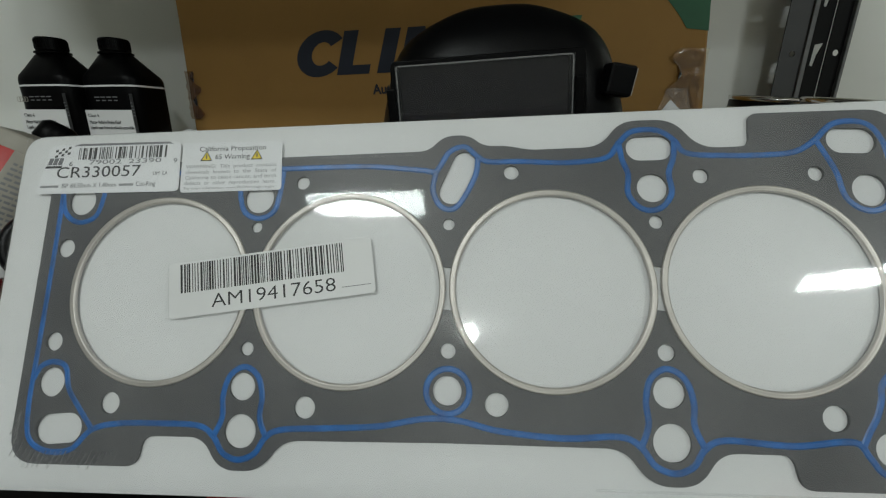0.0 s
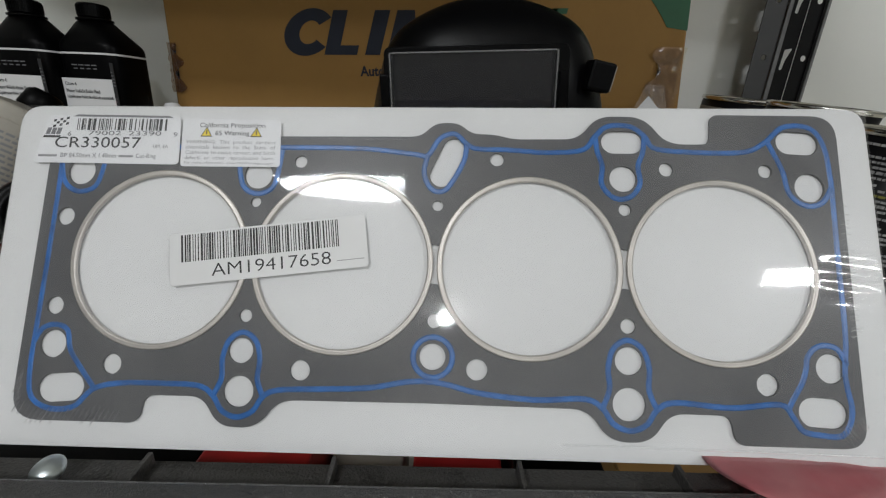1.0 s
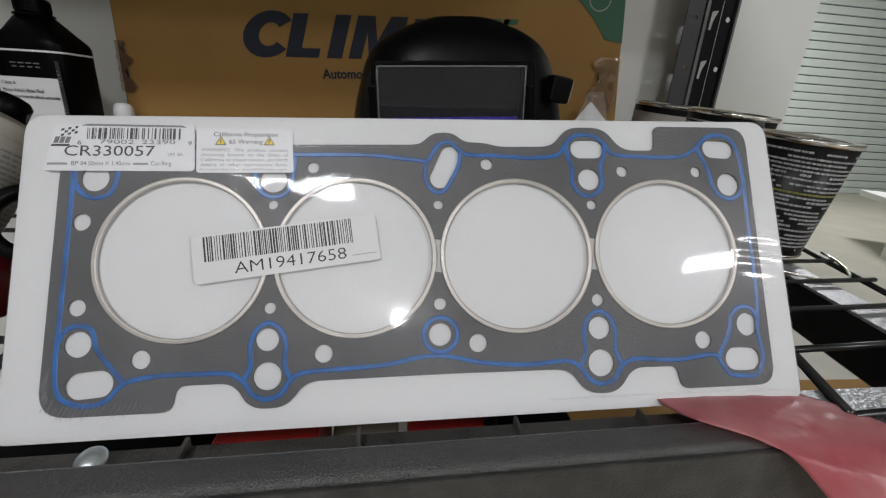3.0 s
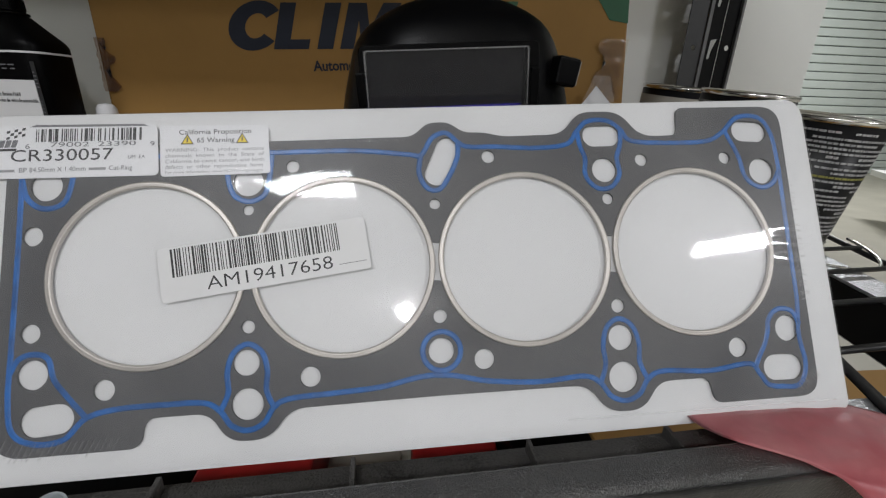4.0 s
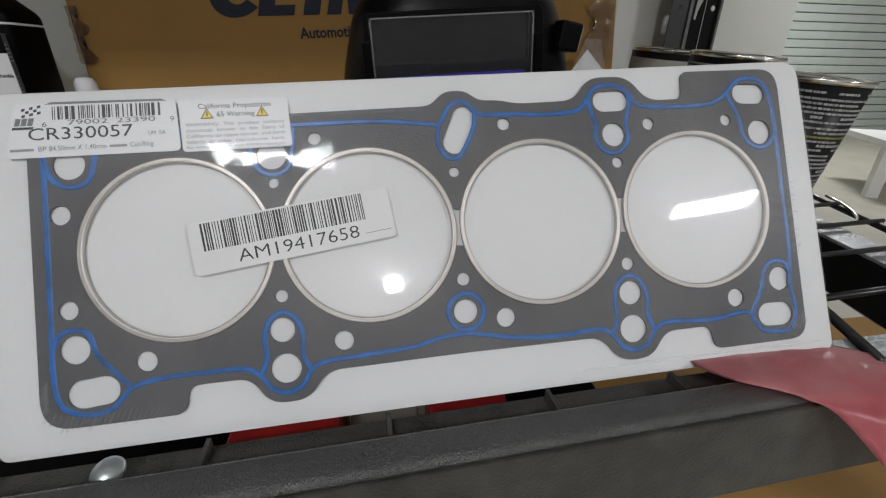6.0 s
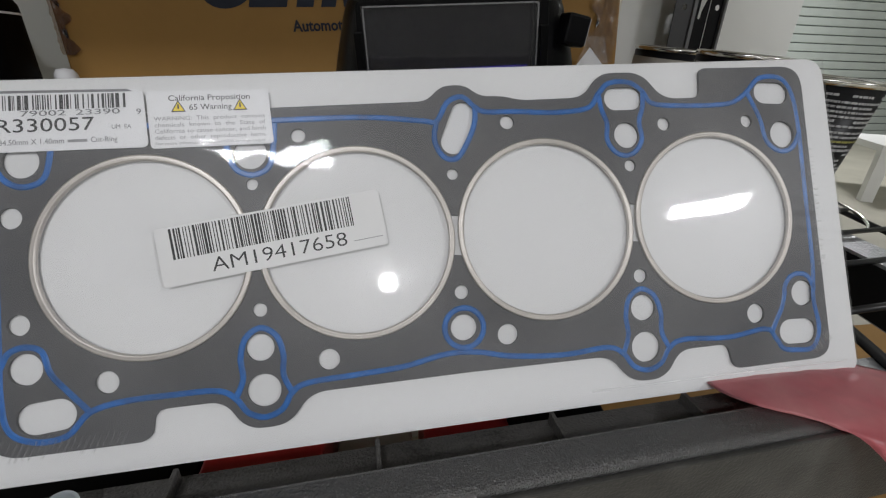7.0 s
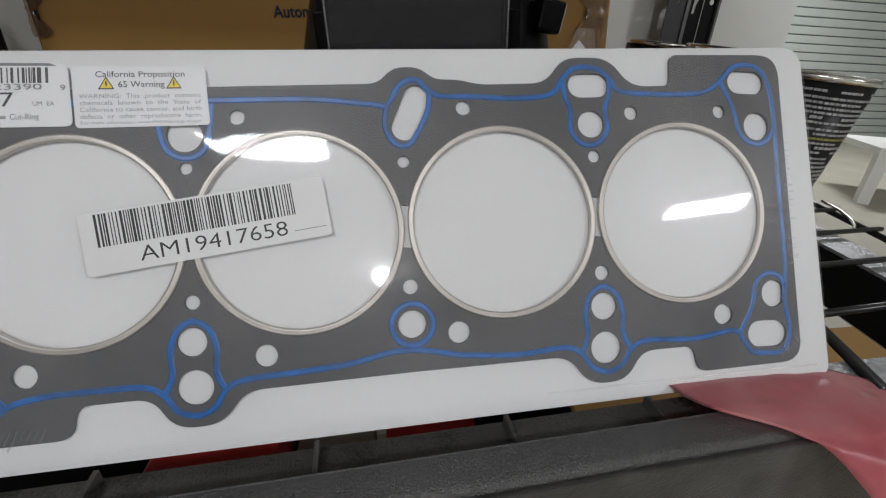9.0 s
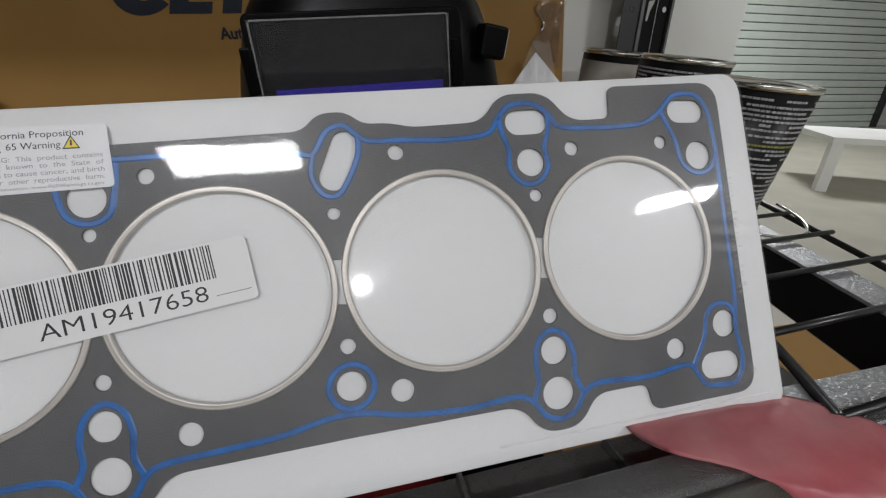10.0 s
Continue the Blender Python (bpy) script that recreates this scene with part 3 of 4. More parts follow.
def shelf_rack():
    t = thing("shelf_rack", pose(0, 0, 0), "black slotted steel rack with grey hammered beams and a wire deck", "shelf rack")
    # slotted corner post, its foot on the floor
    H, y, pitch = 1.9, 0.60, 0.0845
    rows = [1.0195 + pitch * k for k in range(-12, 11)]
    # each face has its own tone: grey flange, black web, paler folds
    fl = [[(0.4895, 0), (0.523, 0), (0.523, H), (0.4895, H)]] + [circle(0.5075, z, 0.0045, 14) for z in rows]
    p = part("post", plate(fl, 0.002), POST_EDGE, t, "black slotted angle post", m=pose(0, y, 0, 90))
    part("fold", block(0.5232, 0.5305, -0.004, 0.006, 0, H, 0.001), POST_FOLD, p, "pale grey folded edge", m=pose(0, 0, 0, -90))
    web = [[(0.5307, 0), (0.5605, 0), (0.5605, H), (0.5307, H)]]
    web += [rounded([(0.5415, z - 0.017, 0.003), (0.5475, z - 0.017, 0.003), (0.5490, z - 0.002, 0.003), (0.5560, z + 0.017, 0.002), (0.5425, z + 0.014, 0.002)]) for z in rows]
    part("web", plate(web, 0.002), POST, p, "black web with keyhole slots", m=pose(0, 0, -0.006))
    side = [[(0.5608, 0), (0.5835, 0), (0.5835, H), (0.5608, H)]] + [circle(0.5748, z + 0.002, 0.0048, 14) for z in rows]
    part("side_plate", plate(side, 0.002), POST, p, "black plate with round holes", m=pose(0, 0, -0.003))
    part("fold", block(0.5837, 0.5885, -0.004, 0.003, 0, H, 0.001), POST_FOLD, p, "pale grey folded edge", m=pose(0, 0, 0, -90))
    # beams
    d = math.degrees(math.atan(SIDE[1]))
    b = part("beam", sweep([(0, 0), (0.034, 0), (0.034, -0.004), (0.004, -0.004), (0.004, -0.05), (0, -0.05)], 0, 0.70), HAMMER, t, "grey hammered steel side beam")
    b.matrix_local = pose(side_x(-0.07), -0.07, SHELF - 0.008, 0, 0, 90 - d) @ pose(0, 0, 0, 0, 0, 0) @ Matrix.Diagonal((1, -1, 1, 1))
    # black sheet laid over the beam's upright leg
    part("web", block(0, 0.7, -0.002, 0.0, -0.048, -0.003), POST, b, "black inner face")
    part("beam", sweep([(-0.05, 0), (-0.018, 0), (-0.018, -0.05), (-0.022, -0.05), (-0.022, -0.004), (-0.05, -0.004)], 0.16, 0.36), HAMMER, t, "grey hammered steel front beam", m=pose(0, 0, SHELF - 0.010, 0, 0, 2))
    # unseen deck overhead, added to shade the carton, bottles and wall
    u = part("shade_deck", block(-0.78, 0.488, 0.03, 0.636, 1.30, 1.318, 0.002), GREY_BOARD, t, "unseen grey board overhead, added to shade the carton and wall")
    part("edge_trim", block(-0.78, 0.488, 0.018, 0.0298, 1.275, 1.32, 0.002), POST_EDGE, u)
    # wire deck
    th = math.radians(4.9)
    for i in range(12):
        c = -0.0545 + 0.0570 * i
        y0 = c / math.cos(th)
        x1 = side_x(y0 + 0.04) + 0.085
        f = lambda x: (x, (c + x * math.sin(th)) / math.cos(th), SHELF - (0.0085 if i == 0 else 0.0025))
        ends = ((-0.75, -0.232), (0.236 if i == 0 else 0.208, x1)) if i < 2 else ((-0.75, x1),)
        for xa, xb in ends:
            part("deck_wire", tube([f(xa), f(xb)], 0.0026, 8), WIRE, t, smooth=True)
    for x, s in ((-0.60, -0.35), (-0.245, -0.12), (0.248, 0.42), (0.425, 0.36)):
        part("support_wire", tube([(x - 0.034 * s, -0.034, SHELF - 0.008), (x + 0.6 * s, 0.6, SHELF - 0.008)], 0.0032, 8), WIRE, t, smooth=True)


shelf_rack()


def black_trim():
    t = thing("plastic_trim", pose(0, 0, 0, 0, 0, 3.2), "grained black plastic cover with a ribbed channel along its edge", "plastic cover")
    y = -0.0425
    crest = [(-0.0120 - 0.0052 * math.sin(q), 0.7596 + 0.0052 * math.cos(q)) for q in [math.radians(6 + 62 * i / 8) for i in range(9)]]
    prof2 = [(0.0, 0.7640), (-0.0006, 0.7655), (-0.002, 0.7662), (-0.007, 0.7658)] + crest + [(-0.0176, 0.7545), (-0.0155, 0.7545), (-0.014, 0.756), (-0.010, 0.760), (-0.003, 0.7615)]
    part("cover", sweep([(y + a, z) for a, z in prof2], -0.62, 0.300), GRAIN_BLACK, t, "grained black plastic face with a rounded rim")
    part("channel", sweep([(y - 0.001, 0.7630), (y, 0.7630), (y + 0.002, 0.7505), (y + 0.026, 0.7480), (y + 0.026, 0.7460), (y - 0.001, 0.7485)], -0.62, 0.300), GRAIN_DULL, t, "black plastic channel behind the rim")
    part("face", block(-0.62, 0.302, y - 0.0195, y - 0.0165, 0.7035, 0.7608, 0.001), FACE_BLACK, t, "smooth dark front face")
    for x in (-0.30, -0.215, -0.128, -0.044, 0.043, 0.12):
        part("rib", block(x - 0.0011, x + 0.0011, y + 0.0012, y + 0.024, 0.7480, 0.7555, 0.0004), GRAIN_DULL, t)


black_trim()


def bolt():
    t = thing("bolt", pose(-0.1635, -0.0380, 0.7545, 24, -6, 25), "zinc-plated round-headed bolt lying in the black channel", "bolt")
    part("head", lathe([(0.0002, 0.0030), (0.003, 0.0028), (0.0056, 0.0015), (0.0068, 0.0), (0.0064, -0.0008), (0.003, -0.001)], 32), ZINC, t, smooth=True)
    part("shank", lathe([(0.003, -0.0014), (0.003, -0.006), (0.0026, -0.0065)], 20), ZINC, t)


bolt()


def red_sheet():
    t = thing("plastic_sheet", pose(0, 0, 0), "translucent red plastic sheet draped over the shelf edge", "plastic sheet")
    inner = spline([(0.205, 0.005, 0.762), (0.2120, -0.008, 0.7660), (0.2185, -0.0164, 0.7668), (0.2280, -0.0225, 0.7668), (0.2390, -0.0300, 0.7662), (0.2530, -0.0440, 0.7645), (0.285, -0.075, 0.757), (0.33, -0.115, 0.725), (0.36, -0.14, 0.66)], n=6)
    outer = spline([(0.1245, 0.005, 0.760), (0.1250, -0.012, 0.7655), (0.1262, -0.0262, 0.7672), (0.1322, -0.0355, 0.7682), (0.1410, -0.0415, 0.7682), (0.1525, -0.0464, 0.7672), (0.1629, -0.0527, 0.766), (0.1785, -0.0638, 0.758), (0.2221, -0.0986, 0.704)], n=6)
    bm = bmesh.new()
    rows = []
    for i, (a, b) in enumerate(zip(inner, outer)):
        row = []
        for k in range(25):
            q = k / 24
            p = a.lerp(b, q)
            lift = 0.0015 * math.sin(math.pi * q) * min(1.0, i / 14) + 0.0018 * abs(noise.noise(Vector((p.x * 60, p.y * 60, 3)))) * math.sin(math.pi * q) ** 0.5
            row.append(bm.verts.new((p.x, p.y, p.z + lift + 0.0012 * min(1.0, i / 8))))
        rows.append(row)
    for a, b in zip(rows, rows[1:]):
        for k in range(24):
            bm.faces.new((a[k], a[k + 1], b[k + 1], b[k]))
    bmesh.ops.solidify(bm, geom=bm.faces[:], thickness=0.0003)
    part("sheet", bm, ROSE, t, smooth=True)


red_sheet()


# ---- behind the card ----
def carton():
    t = thing("carton", pose(0, 0.49, SHELF), "large brown cardboard box with navy printing against the wall", "cardboard box")
    body = block(-0.428, 0.349, 0, 0.155, 0, 0.46, 0.003)
    for v in body.verts:
        if v.co.x > 0:
            v.co.x -= 0.106 * v.co.z
    part("body", body, KRAFT, t)
    part("flap_edge", block(-0.4282, 0.300, -0.0012, -0.0002, 0.452, 0.4595, 0.0003), KRAFT, t)
    face = pose(0, -0.0006, 0, 90)
    # the print runs a little uphill; the maker's name stands as plain slanted shapes
    P = pose(-0.2555, 0.2000, 0, 0, 0, 2.6)
    sk = 0.30

    def shape(points, material=NAVY):
        part("print_shape", plate([[(P @ Vector((x + sk * y, y, 0))).to_2d() for x, y in points]], 0.0004), material, t, m=face)

    def bar(x0, x1, y0, y1, material=NAVY):
        shape([(x0, y0), (x1, y0), (x1, y1), (x0, y1)], material)
    arc = [(0.031 + 0.036 * math.cos(a), 0.0295 + 0.031 * math.sin(a)) for a in [math.radians(38 + 284 * i / 28) for i in range(29)]]
    arc += [(0.032 + 0.015 * math.cos(a), 0.0295 + 0.0155 * math.sin(a)) for a in [math.radians(322 - 284 * i / 28) for i in range(29)]]
    shape(arc)
    shape([(0.060, 0), (0.108, 0), (0.108, 0.0125), (0.081, 0.0125), (0.081, 0.058), (0.060, 0.058)])
    bar(0.120, 0.142, 0, 0.058)
    shape([(0.152, 0), (0.171, 0), (0.171, 0.036), (0.182, 0), (0.192, 0), (0.206, 0.036), (0.206, 0), (0.225, 0), (0.225, 0.058), (0.200, 0.058), (0.1885, 0.024), (0.177, 0.058), (0.152, 0.058)])
    bar(0.236, 0.272, 0, 0.056)
    for x0, x1 in ((0.262, 0.288), (0.292, 0.316), (0.320, 0.342), (0.346, 0.366), (0.370, 0.392)):
        for y0, y1 in ((0.033, 0.040), (0.044, 0.049), (0.053, 0.060)):
            bar(x0, x1, y0, y1, GREEN)
        bar(x0, x0 + 0.008, 0.033, 0.060, GREEN)
    part("printed_text", words("Automotive", 0.0190, 0.0002, bold=0.0005, width=0.086), NAVY, t, m=pose(-0.142, -0.0006, 0.1765, 90, 0, 0) @ pose(0, 0, 0, 0, 0, 3.6))
    cor = [(0.2995, 0.46), (0.13, 0.46)] + [(0.095 + 0.232 * math.cos(math.radians(a)), 0.152 + 0.206 * math.sin(math.radians(a))) for a in range(80, 30, -4)] + [(0.3210, 0.258)]
    part("print_corner", plate([cor], 0.0004), GREEN, t, "dark green printed corner", m=face)
    part("print_mark", ribbon(circle(0.2745, 0.317, 0.017, 32), 0.002, 0.0003, True), GREY_PAPER, t, m=face)
    rnd = random.Random(5)
    for x0, x1, y0, y1, nm in ((0.286, 0.3245, 0.150, 0.236, "r"), (-0.4285, -0.414, 0.140, 0.208, "l")):
        tp = bmesh.new()
        g = [[tp.verts.new((x0 + (x1 - x0) * i / 14 + (0.008 * math.sin(j * 0.7) if i == (0 if nm == "r" else 14) else 0), -0.002 - 0.004 * rnd.random(), y0 + (y1 - y0) * j / 18)) for i in range(15)] for j in range(19)]
        for j in range(18):
            for i in range(14):
                tp.faces.new((g[j][i], g[j][i + 1], g[j + 1][i + 1], g[j + 1][i]))
        part("packing_tape", tp, TAPE if nm == "r" else TAPE_BROWN, t, "crumpled clear packing tape", smooth=True)


carton()


def welding_helmet():
    t = thing("welding_helmet", pose(0.0300, 0.147, SHELF + 0.0037, 3, -3.9, 0), "black welding helmet with a framed dark visor window", "welding helmet")
    bm = bmesh.new()
    # height, half width, front, back
    levels = ((-0.0037, 0.120, 0.02, 0.20), (0.05, 0.117, 0.008, 0.21), (0.10, 0.106, 0.004, 0.21), (0.135, 0.0985, 0.004, 0.205), (0.160, 0.091, 0.006, 0.20), (0.178, 0.0845, 0.011, 0.19), (0.192, 0.073, 0.018, 0.18),
              (0.203, 0.053, 0.029, 0.165), (0.2105, 0.030, 0.042, 0.15), (0.2125, 0.014, 0.06, 0.12))
    fine = spline([(*l,)[:3] for l in levels], n=4)
    back = spline([(l[0], l[3], 0) for l in levels], n=4)
    n, rings = 56, []
    for f, b in zip(fine, back):
        h, a, y0, y1 = f[0], f[1], f[2], b[1]
        cy, ry = (y0 + y1) / 2, (y1 - y0) / 2
        ring = []
        for i in range(n):
            q = 2 * math.pi * i / n
            c, s = math.cos(q), math.sin(q)
            e = 0.55 if s < 0 else 0.9
            ring.append(bm.verts.new((0.0075 + 0.975 * a * math.copysign(abs(c) ** e, c), cy + ry * math.copysign(abs(s) ** e, s), h)))
        rings.append(ring)
    for u, v in zip(rings, rings[1:]):
        for i in range(n):
            bm.faces.new((u[i], u[(i + 1) % n], v[(i + 1) % n], v[i]))
    bm.faces.new(rings[0][::-1])
    bm.faces.new(rings[-1])
    part("shell", bm, SATIN_BLACK, t, "glossy black moulded shell", smooth=True)
    fr = [rounded([(-0.0655, 0.06, 0.006), (0.0700, 0.06, 0.006), (0.0640, 0.1712, 0.004), (-0.0598, 0.1712, 0.004)]), rounded([(-0.0585, 0.085, 0.003), (0.0585, 0.085, 0.003), (0.0565, 0.169, 0.003), (-0.0565, 0.169, 0.003)])]
    w = part("window_frame", plate(fr, 0.004, 0.0008), SATIN_BLACK, t, "raised black window frame", m=pose(-0.0055, 0.0, 0.0035, 90))
    part("lens", block(-0.058, 0.058, 0.0030, 0.005, 0.085, 0.168), LENS, w, "dark welding lens", m=pose(0, 0, 0, -90))
    part("lens_coating", block(-0.050, 0.054, 0.0020, 0.0029, 0.088, 0.1310), LENS_BLUE, w, "violet lens coating", m=pose(0, 0, 0, -90))
    cv = part("cover_pane", block(-0.0575, 0.0575, -0.0062, -0.0052, 0.086, 0.1685, 0.0003), VISOR, w, "clear scratched cover pane", m=pose(0, 0, 0, -90))
    cv.visible_shadow = False
    # hazy pale ribbon stands in for the reflection along the pane's border
    part("pane_edge_glint", ribbon(rounded([(-0.057, 0.1, 0.002), (-0.0562, 0.168, 0.002), (0.0562, 0.168, 0.002), (0.057, 0.1, 0.002)])[::1], 0.0011, 0.0003), PANE_GLINT, w, "pale line painted as the bright reflecting edge of the cover pane", m=pose(0, 0, 0.0066))
    for x in (-0.0605, 0.0605):
        part("clip", block(x - 0.003, x + 0.003, -0.010, -0.002, 0.095, 0.155, 0.001), BLACK_PLASTIC, w, m=pose(0, 0, 0, -90))
    for x in (-0.032, 0.034):
        part("screw", lathe([(0.0001, 0.0014), (0.0016, 0.0012), (0.002, 0.0)], 14), BLACK_PLASTIC, w, m=pose(x, 0.124, 0.0005))
    k = part("knob", block(-0.009, 0.0095, -0.007, 0.007, -0.011, 0.009, 0.002), SATIN_BLACK, t, "black side adjusting knob", m=pose(0.0845, 0.014, 0.1555, 0, 12, 10))
    part("cap", block(0.0094, 0.0100, -0.006, 0.006, -0.0095, 0.0075, 0.0002), GREY_PAPER, k)


welding_helmet()


def fluid_bottle(x, y, turn, shift, label, marks=False):
    t = thing("fluid_bottle", pose(x, y, SHELF, 0, 0, turn), label, "bottle", "brake fluid bottles")
    W, U = 0.87, 1.042
    prof = [(0.046, 0.0), (0.0525, 0.006), (0.0525, 0.179), (0.0520, 0.182), (0.0500, 0.186), (0.0370, 0.198), (0.0240, 0.2105), (0.0185, 0.214), (0.0175, 0.216)]
    bm = lathe([(r, z * U) for r, z in prof], 48, W, 0.6, 0.5)
    for v in bm.verts:
        v.co.x += shift * max(0.0, min(1.0, (v.co.z - 0.190) / 0.03))
    part("body", bm, BLACK_PLASTIC, t, "black bottle", smooth=True)
    part("neck_ring", lathe([(0.018, 0.221), (0.0215, 0.222), (0.0215, 0.2240), (0.018, 0.225)], 32, 1, 0.9), BLACK_PLASTIC, t, smooth=True, m=pose(shift, 0, 0))
    part("cap", lathe([(0.0165, 0.2252), (0.0175, 0.2260), (0.0172, 0.240), (0.0155, 0.2415), (0.0002, 0.2418)], 36), BLACK_PLASTIC, t, "black screw cap", m=pose(shift, 0, 0))
    for k in range(30):
        q = 2 * math.pi * k / 30
        part("grip_rib", block(-0.0006, 0.0006, -0.0006, 0.0006, 0.2275, 0.2385), BLACK_PLASTIC, t, m=pose(shift + 0.0174 * math.cos(q), 0.0174 * math.sin(q), 0, 0, 0, math.degrees(q)))
    part("rim_line", lathe([(0.0525, 0.1790), (0.0533, 0.1792), (0.0533, 0.1812), (0.0525, 0.1814)], 48, W, 0.6, 0.5), PAPER, t, "thin white line")
    Y = -0.0322
    l = part("label", block(-0.042, 0.0392, Y, Y + 0.0006, 0.03, 0.1500), PAPER, t, "white lower label with black print")
    s = part("side_print", block(0.0395, 0.0445, Y + 0.0003, Y + 0.0008, 0.03, 0.170), INK, t)
    rnd = random.Random(4)
    for i in range(30):
        if i % 8 < 5:
            part("print_bar", block(0.0398, 0.0415 + 0.0025 * rnd.random(), Y - 0.0001, Y + 0.0003, 0.046 + 0.004 * i, 0.0472 + 0.004 * i), GREY_INK, s)
    for i in range(2):
        for k in range(4):
            part("print_bar", block(-0.018 + 0.010 * k + 0.002 * i, -0.0105 + 0.010 * k, Y + 0.0002, Y + 0.0007, 0.1655 - 0.0042 * i, 0.1668 - 0.0042 * i), GREY_INK, t)
    m = lambda xx, z: pose(xx, Y - 0.0003, z, 90)
    for txt, z, size, wd in (("Class 6", 0.1380, 0.0060, 0.018), ("Motor Vehicle Brake Fluid", 0.1290, 0.0066, 0.052), ("Liquide pour freins de véhicule automobile", 0.1222, 0.0062, 0.072)):
        part("printed_text", words(txt, size, 0.0001, width=wd), INK, l, m=m(-0.0345, z + 0.003))
    for i in range(4 if marks else 0):
        part("maker_mark", ribbon(circle(-0.036 + 0.0042 * i, 0, 0.0031, 18), 0.0008, 0.0002, True), GREY_PAPER, t, m=m(0, 0.163))


fluid_bottle(-0.4760, 0.425, -9, -0.004, "black plastic brake fluid bottle with a white label beside the box")
fluid_bottle(-0.5620, 0.418, -9, -0.002, "black plastic brake fluid bottle with rings printed above its label", True)


def spray_can():
    base, tip = Vector((-0.368, 0.096, 0.800)), Vector((-0.334, 0.149, 0.886))
    d = tip - base
    zax = d.normalized()
    xax = Vector((0.72, -0.69, 0))
    xax = (xax - zax * xax.dot(zax)).normalized()
    yax = zax.cross(xax)
    m = Matrix.Translation(base + Vector((0.008, 0.004, 0))) @ Matrix((xax, yax, zax)).transposed().to_4x4()
    L = d.length
    t = thing("spray_can", m, "red and grey printed can lying aslant on the shelf", "spray can")
    part("body", lathe([(0.0315, -0.02), (0.0335, -0.018), (0.0335, L - 0.008), (0.0315, L - 0.003), (0.0315, L)], 48), RED, t, "red printed can", smooth=True)
    bm = bmesh.new()
    cols = []
    for i in range(17):
        a = math.radians(LABEL_TURN + 130 * i / 16)
        cols.append([bm.verts.new((0.0340 * math.cos(a), 0.0340 * math.sin(a), z)) for z in (-0.015, L - 0.0085)])
    for a, b in zip(cols, cols[1:]):
        bm.faces.new((a[0], b[0], b[1], a[1]))
    lb = part("label", bm, GREY_PAPER, t, "grey text panel", smooth=True)
    rnd = random.Random(12)
    for k in range(24):
        bm = bmesh.new()
        a = LABEL_TURN + 6
        while a < LABEL_TURN + 118:
            w, z = rnd.uniform(3, 11), 0.001 + 0.0038 * k
            row = [[bm.verts.new((0.0343 * math.cos(math.radians(a + w * i / 3)), 0.0343 * math.sin(math.radians(a + w * i / 3)), h)) for h in (z, z + 0.0017)] for i in range(4)]
            for u, v in zip(row, row[1:]):
                bm.faces.new((u[0], v[0], v[1], u[1]))
            a += w + rnd.uniform(1.2, 2.4)
        part("print_bar", bm, GREY_INK, lb)
    part("shoulder", lathe([(0.0337, L - 0.0086), (0.0339, L - 0.008), (0.0339, L - 0.002), (0.0335, L + 0.001), (0.0335, L + 0.003), (0.030, L + 0.004), (0.017, L + 0.008), (0.012, L + 0.009)], 40), GREY_PAPER, t, "pale rim", smooth=True)
    part("nozzle_cap", lathe([(0.012, L + 0.009), (0.013, L + 0.010), (0.012, L + 0.022), (0.009, L + 0.025), (0.0002, L + 0.0255)], 28), BLACK_PLASTIC, t, "black nozzle cap", smooth=True)


LABEL_TURN = -25
spray_can()


def tape_ring():
    t = thing("rubber_ring", pose(-0.258, 0.080, 0.8330, 66, 0, 35), "round black rubber ring leaning behind the card", "rubber ring")
    part("ring", lathe([(0.0165, -0.004), (0.019, -0.006), (0.0235, -0.006), (0.0258, -0.003), (0.0258, 0.003), (0.0235, 0.006), (0.019, 0.006), (0.0165, 0.004), (0.0165, -0.004)], 56, caps=False), SATIN_BLACK, t, smooth=True)


tape_ring()


def dark_bottle():
    t = thing("small_bottle", pose(-0.292, 0.072, SHELF, 0, 0, 10), "small dark red translucent bottle on the wire deck", "bottle")
    part("body", lathe([(0.020, 0), (0.023, 0.003), (0.023, 0.030), (0.019, 0.038), (0.010, 0.0415), (0.009, 0.042)], 36), DARK_RED, t, smooth=True)
    part("cap", lathe([(0.0105, 0.041), (0.0112, 0.042), (0.0108, 0.050), (0.0002, 0.0505)], 28), PAPER, t, "white cap")


dark_bottle()


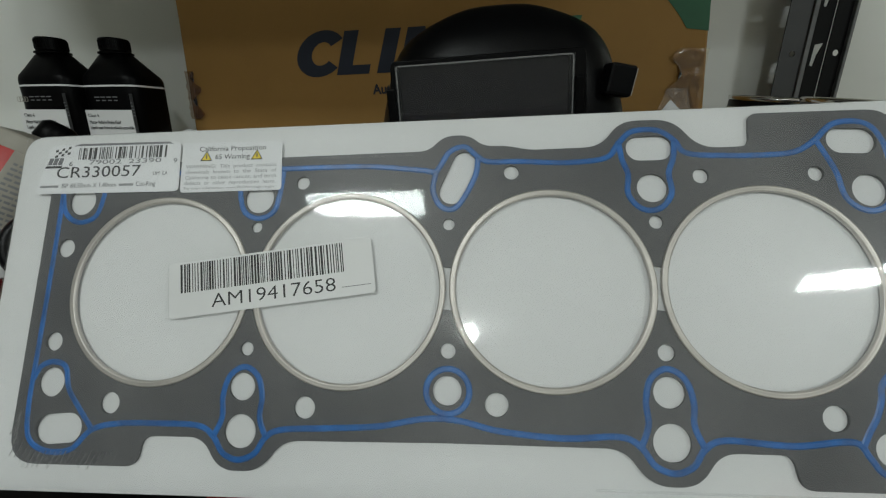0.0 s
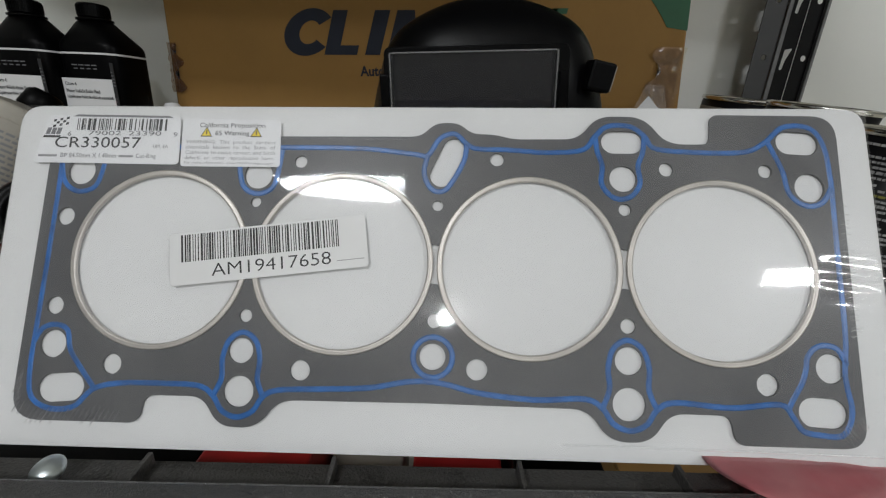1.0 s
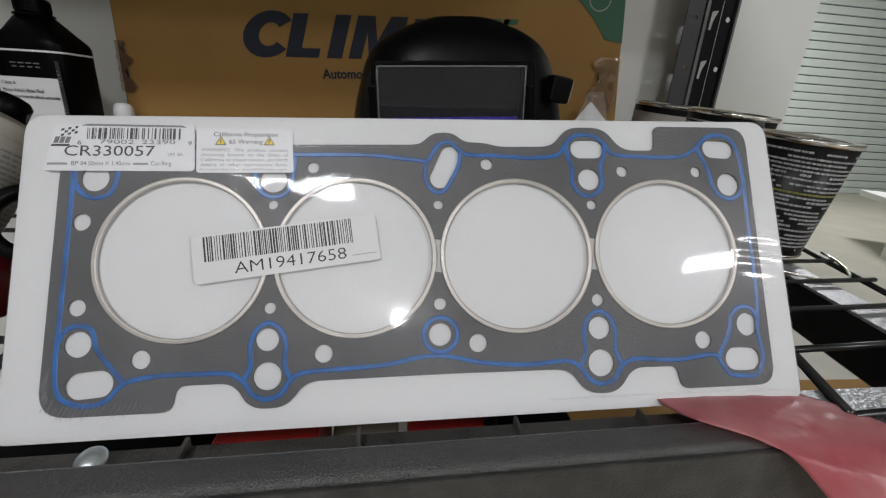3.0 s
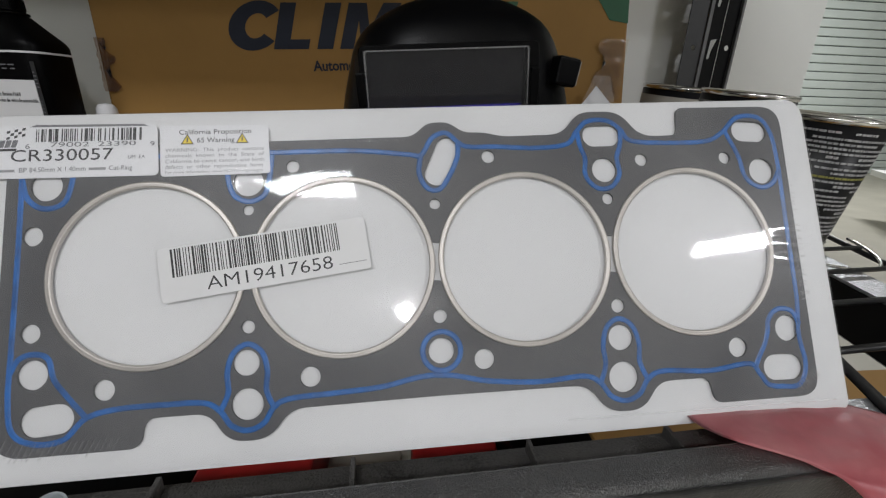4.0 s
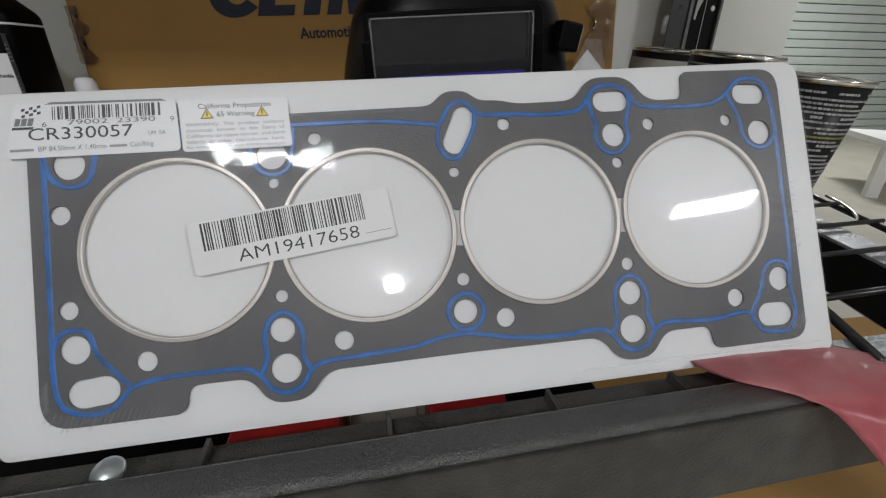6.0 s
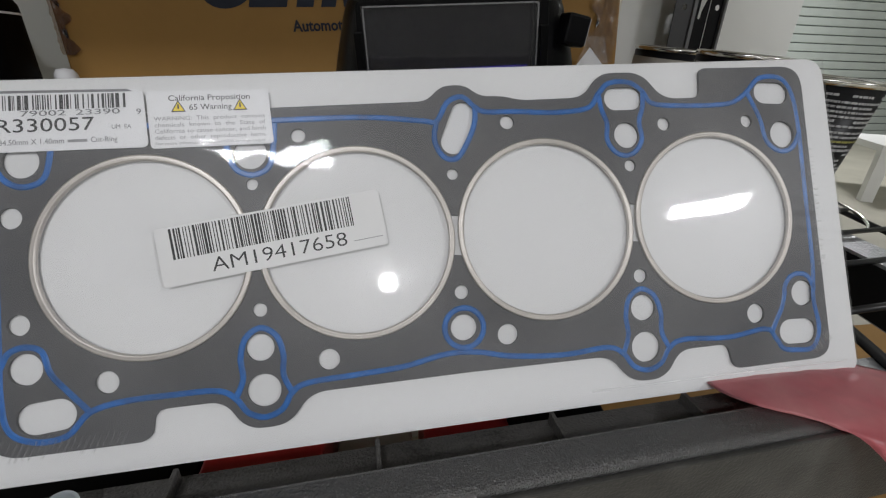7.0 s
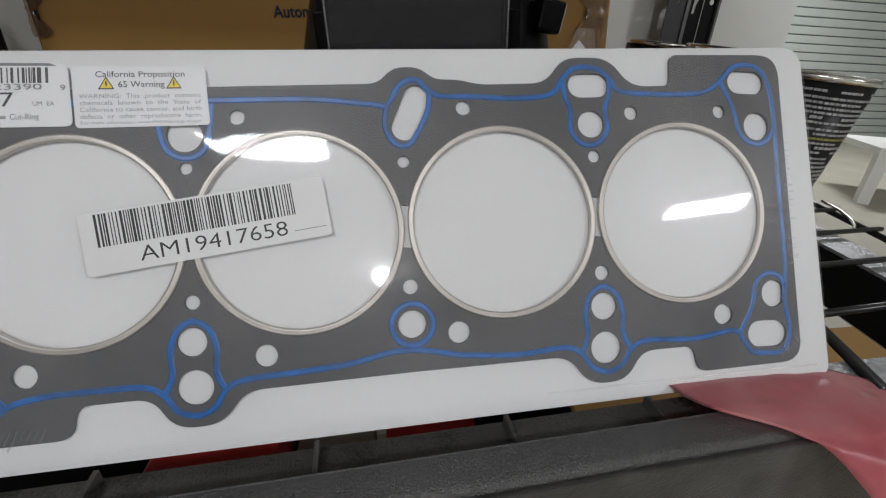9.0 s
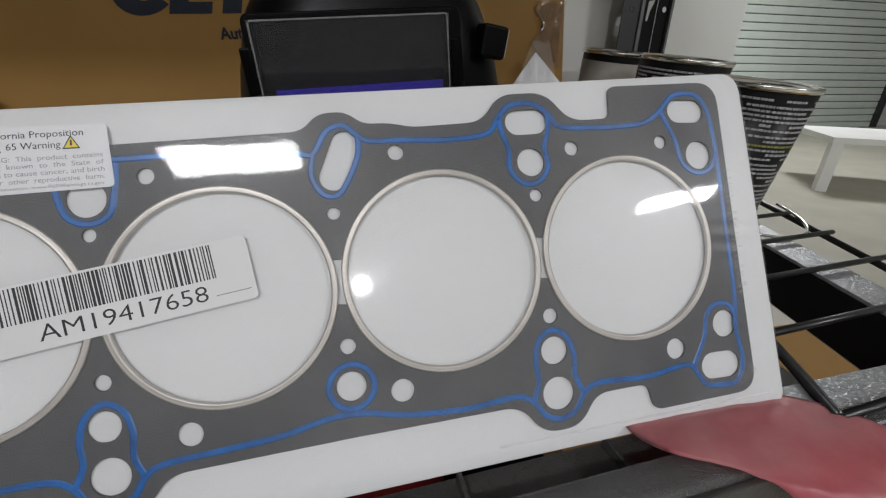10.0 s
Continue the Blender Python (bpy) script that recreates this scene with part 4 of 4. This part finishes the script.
def paint_can(x, y, r, h, turn, label, text=True):
    t = thing("paint_can", pose(x, y, SHELF, 6, 2.5, 0) @ pose(0, 0, 0.0035, 0, 0, turn), label, "paint can", "paint cans")
    b = part("body", lathe([(r * 0.85, 0), (r * 0.87, 0.002), (r, h - 0.0065)], 64), CAN_BLACK, t, "black printed tin body", smooth=True)
    part("foot_seam", lathe([(r * 0.87, 0.0), (r * 0.87 + 0.0012, 0.0006), (r * 0.87 + 0.0012, 0.003), (r * 0.87, 0.0036)], 64), CHROME, t, smooth=True)
    part("top_rim", lathe([(r - 0.0005, h - 0.0062), (r + 0.0012, h - 0.0055), (r + 0.0020, h - 0.002), (r + 0.0012, h), (r - 0.001, h), (r - 0.003, h - 0.0035), (r - 0.006, h - 0.0075), (r - 0.0075, h - 0.0075), (r - 0.008, h - 0.002), (r - 0.011, h - 0.0015),
                           (r - 0.0125, h - 0.006), (r - 0.015, h - 0.0075), (r - 0.018, h - 0.006), (0.001, h - 0.0055)], 64), CHROME, t, "shiny tin rim and lid", smooth=True)
    if text:
        rnd = random.Random(int(x * 1000))
        rad = lambda zz: r * (0.87 + 0.13 * (zz - 0.002) / (h - 0.012)) + 0.0004
        grey, yellow = bmesh.new(), bmesh.new()
        k, z = 0, 0.010
        while z < h - 0.012:
            bm = yellow if k == 14 else grey
            a = rnd.uniform(0, 4)
            ht = 0.0022 if k % 6 else 0.0027
            while a < 352:
                wd = rnd.uniform(1.6, 7)
                row = []
                for i in range(4):
                    q = math.radians(a + wd * i / 3 + 100)
                    row.append([bm.verts.new((g * math.cos(q), g * math.sin(q), zz)) for g, zz in ((rad(z), z), (rad(z + ht), z + ht))])
                for u, v in zip(row, row[1:]):
                    bm.faces.new((u[0], v[0], v[1], u[1]))
                a += wd + rnd.uniform(0.5, 1.1) + (rnd.uniform(8, 25) if rnd.random() < 0.06 else 0)
            z += 0.0046 if k % 6 != 4 else 0.0062
            k += 1
        tagged(part("print", grey, CAN_TEXT, b, "fine grey printed lines"), kind="stuff")
        tagged(part("yellow_line", yellow, CAN_YELLOW, b, "yellow printed line"), kind="stuff")
    return t


c3 = paint_can(0.4370, 0.2660, 0.054, 0.1365, 0, "black quart paint tin with grey text lines and shiny lid")
way = [(0.4370 + 0.075 * math.cos(a), 0.2600 + 0.10 * math.sin(a), SHELF + 0.002) for a in [math.radians(-160 + 150 * i / 24) for i in range(25)]]
part("bail_handle", tube([Vector(p) - Vector((0.4370, 0.2660, SHELF)) for p in way], 0.0016, 8), CHROME, c3, "thin wire handle hanging down", smooth=True)
paint_can(0.4280, 0.3760, 0.054, 0.1610, 60, "black quart paint tin with shiny lid behind another")
c1 = paint_can(0.4250, 0.5190, 0.054, 0.1720, 20, "dark blue-black tin with grey label near the wall", False)
part("label", lathe([(0.0491, 0.05), (0.0493, 0.05), (0.0542, 0.157), (0.0538, 0.157)], 48), GREY_PAPER, c1, "worn grey paper label", smooth=True)


def clear_bag():
    t = thing("clear_bag", pose(0.275, 0.452, SHELF), "clear plastic bag with a white paper card inside", "plastic bag")
    part("paper_card", plate([[(-0.03, 0.0), (0.042, 0.0), (0.048, 0.125), (0.002, 0.170), (-0.03, 0.128)]], 0.0006), PAPER, t, "white folded paper", m=pose(0, 0, 0, 84, 0, 0))
    bm = bmesh.new()
    g = []
    for j in range(13):
        v = j / 12
        g.append([bm.verts.new(((-0.075 + 0.135 * i / 14) * (1 - 0.8 * v), -0.006 - 0.012 * math.sin(math.pi * i / 14) * (1 - v) + 0.004 * noise.noise(Vector((i * 0.6, j * 0.6, 0))), 0.182 * v)) for i in range(15)])
    for j in range(12):
        for i in range(14):
            bm.faces.new((g[j][i], g[j][i + 1], g[j + 1][i + 1], g[j + 1][i]))
    part("bag", bm, CLEAR_BAG, t, smooth=True)


clear_bag()


def white_cap():
    t = thing("tube_cap", pose(-0.413, 0.455, SHELF), "small white plastic tube with a rounded cap", "plastic tube")
    part("tube", lathe([(0.0125, 0), (0.0125, 0.106), (0.0118, 0.118), (0.0085, 0.1235), (0.0002, 0.1250)], 28), PAPER, t, smooth=True)


white_cap()


# ---- under the deck ----
def low_carton(name, x0, x1, y0, y1, z0, z1, material, label):
    t = thing(name, pose((x0 + x1) / 2, (y0 + y1) / 2, z0), label, "box")
    a, b = (x1 - x0) / 2, (y1 - y0) / 2
    part("body", block(-a, a, -b, b, 0, z1 - z0, 0.002), material, t)
    if name == "carton":
        part("flap", block(-a + 0.001, -0.001, -b, b, z1 - z0 + 0.0002, z1 - z0 + 0.004, 0.001), material, t)
        part("flap", block(0.001, a - 0.001, -b, b, z1 - z0 + 0.0002, z1 - z0 + 0.004, 0.001), material, t)
        part("packing_tape", block(-0.03, 0.03, -b, b, z1 - z0 + 0.0042, z1 - z0 + 0.0045), TAPE, t, "glossy tan packing tape")
    return t


low_carton("carton", 0.20, 0.86, -0.06, 0.28, 0, 0.55, KRAFT, "taped brown cardboard box under the shelf")
low_carton("red_box", -0.150, -0.078, -0.01, 0.1, 0.0, 0.69, RED, "red printed cardboard box under the shelf")
low_carton("red_box", -0.012, 0.052, -0.01, 0.1, 0.0, 0.67, RED, "smaller red cardboard box under the shelf")
low_carton("pale_box", -0.074, -0.020, -0.01, 0.12, 0.0, 0.66, GREY_PAPER, "pale grey cardboard box under the shelf")
low_carton("black_crate", -0.36, -0.155, -0.03, 0.10, 0, 0.68, BLACK_PLASTIC, "black plastic crate under the shelf")
low_carton("black_crate", 0.056, 0.117, -0.03, 0.12, 0, 0.69, BLACK_PLASTIC, "narrow black plastic crate under the shelf")
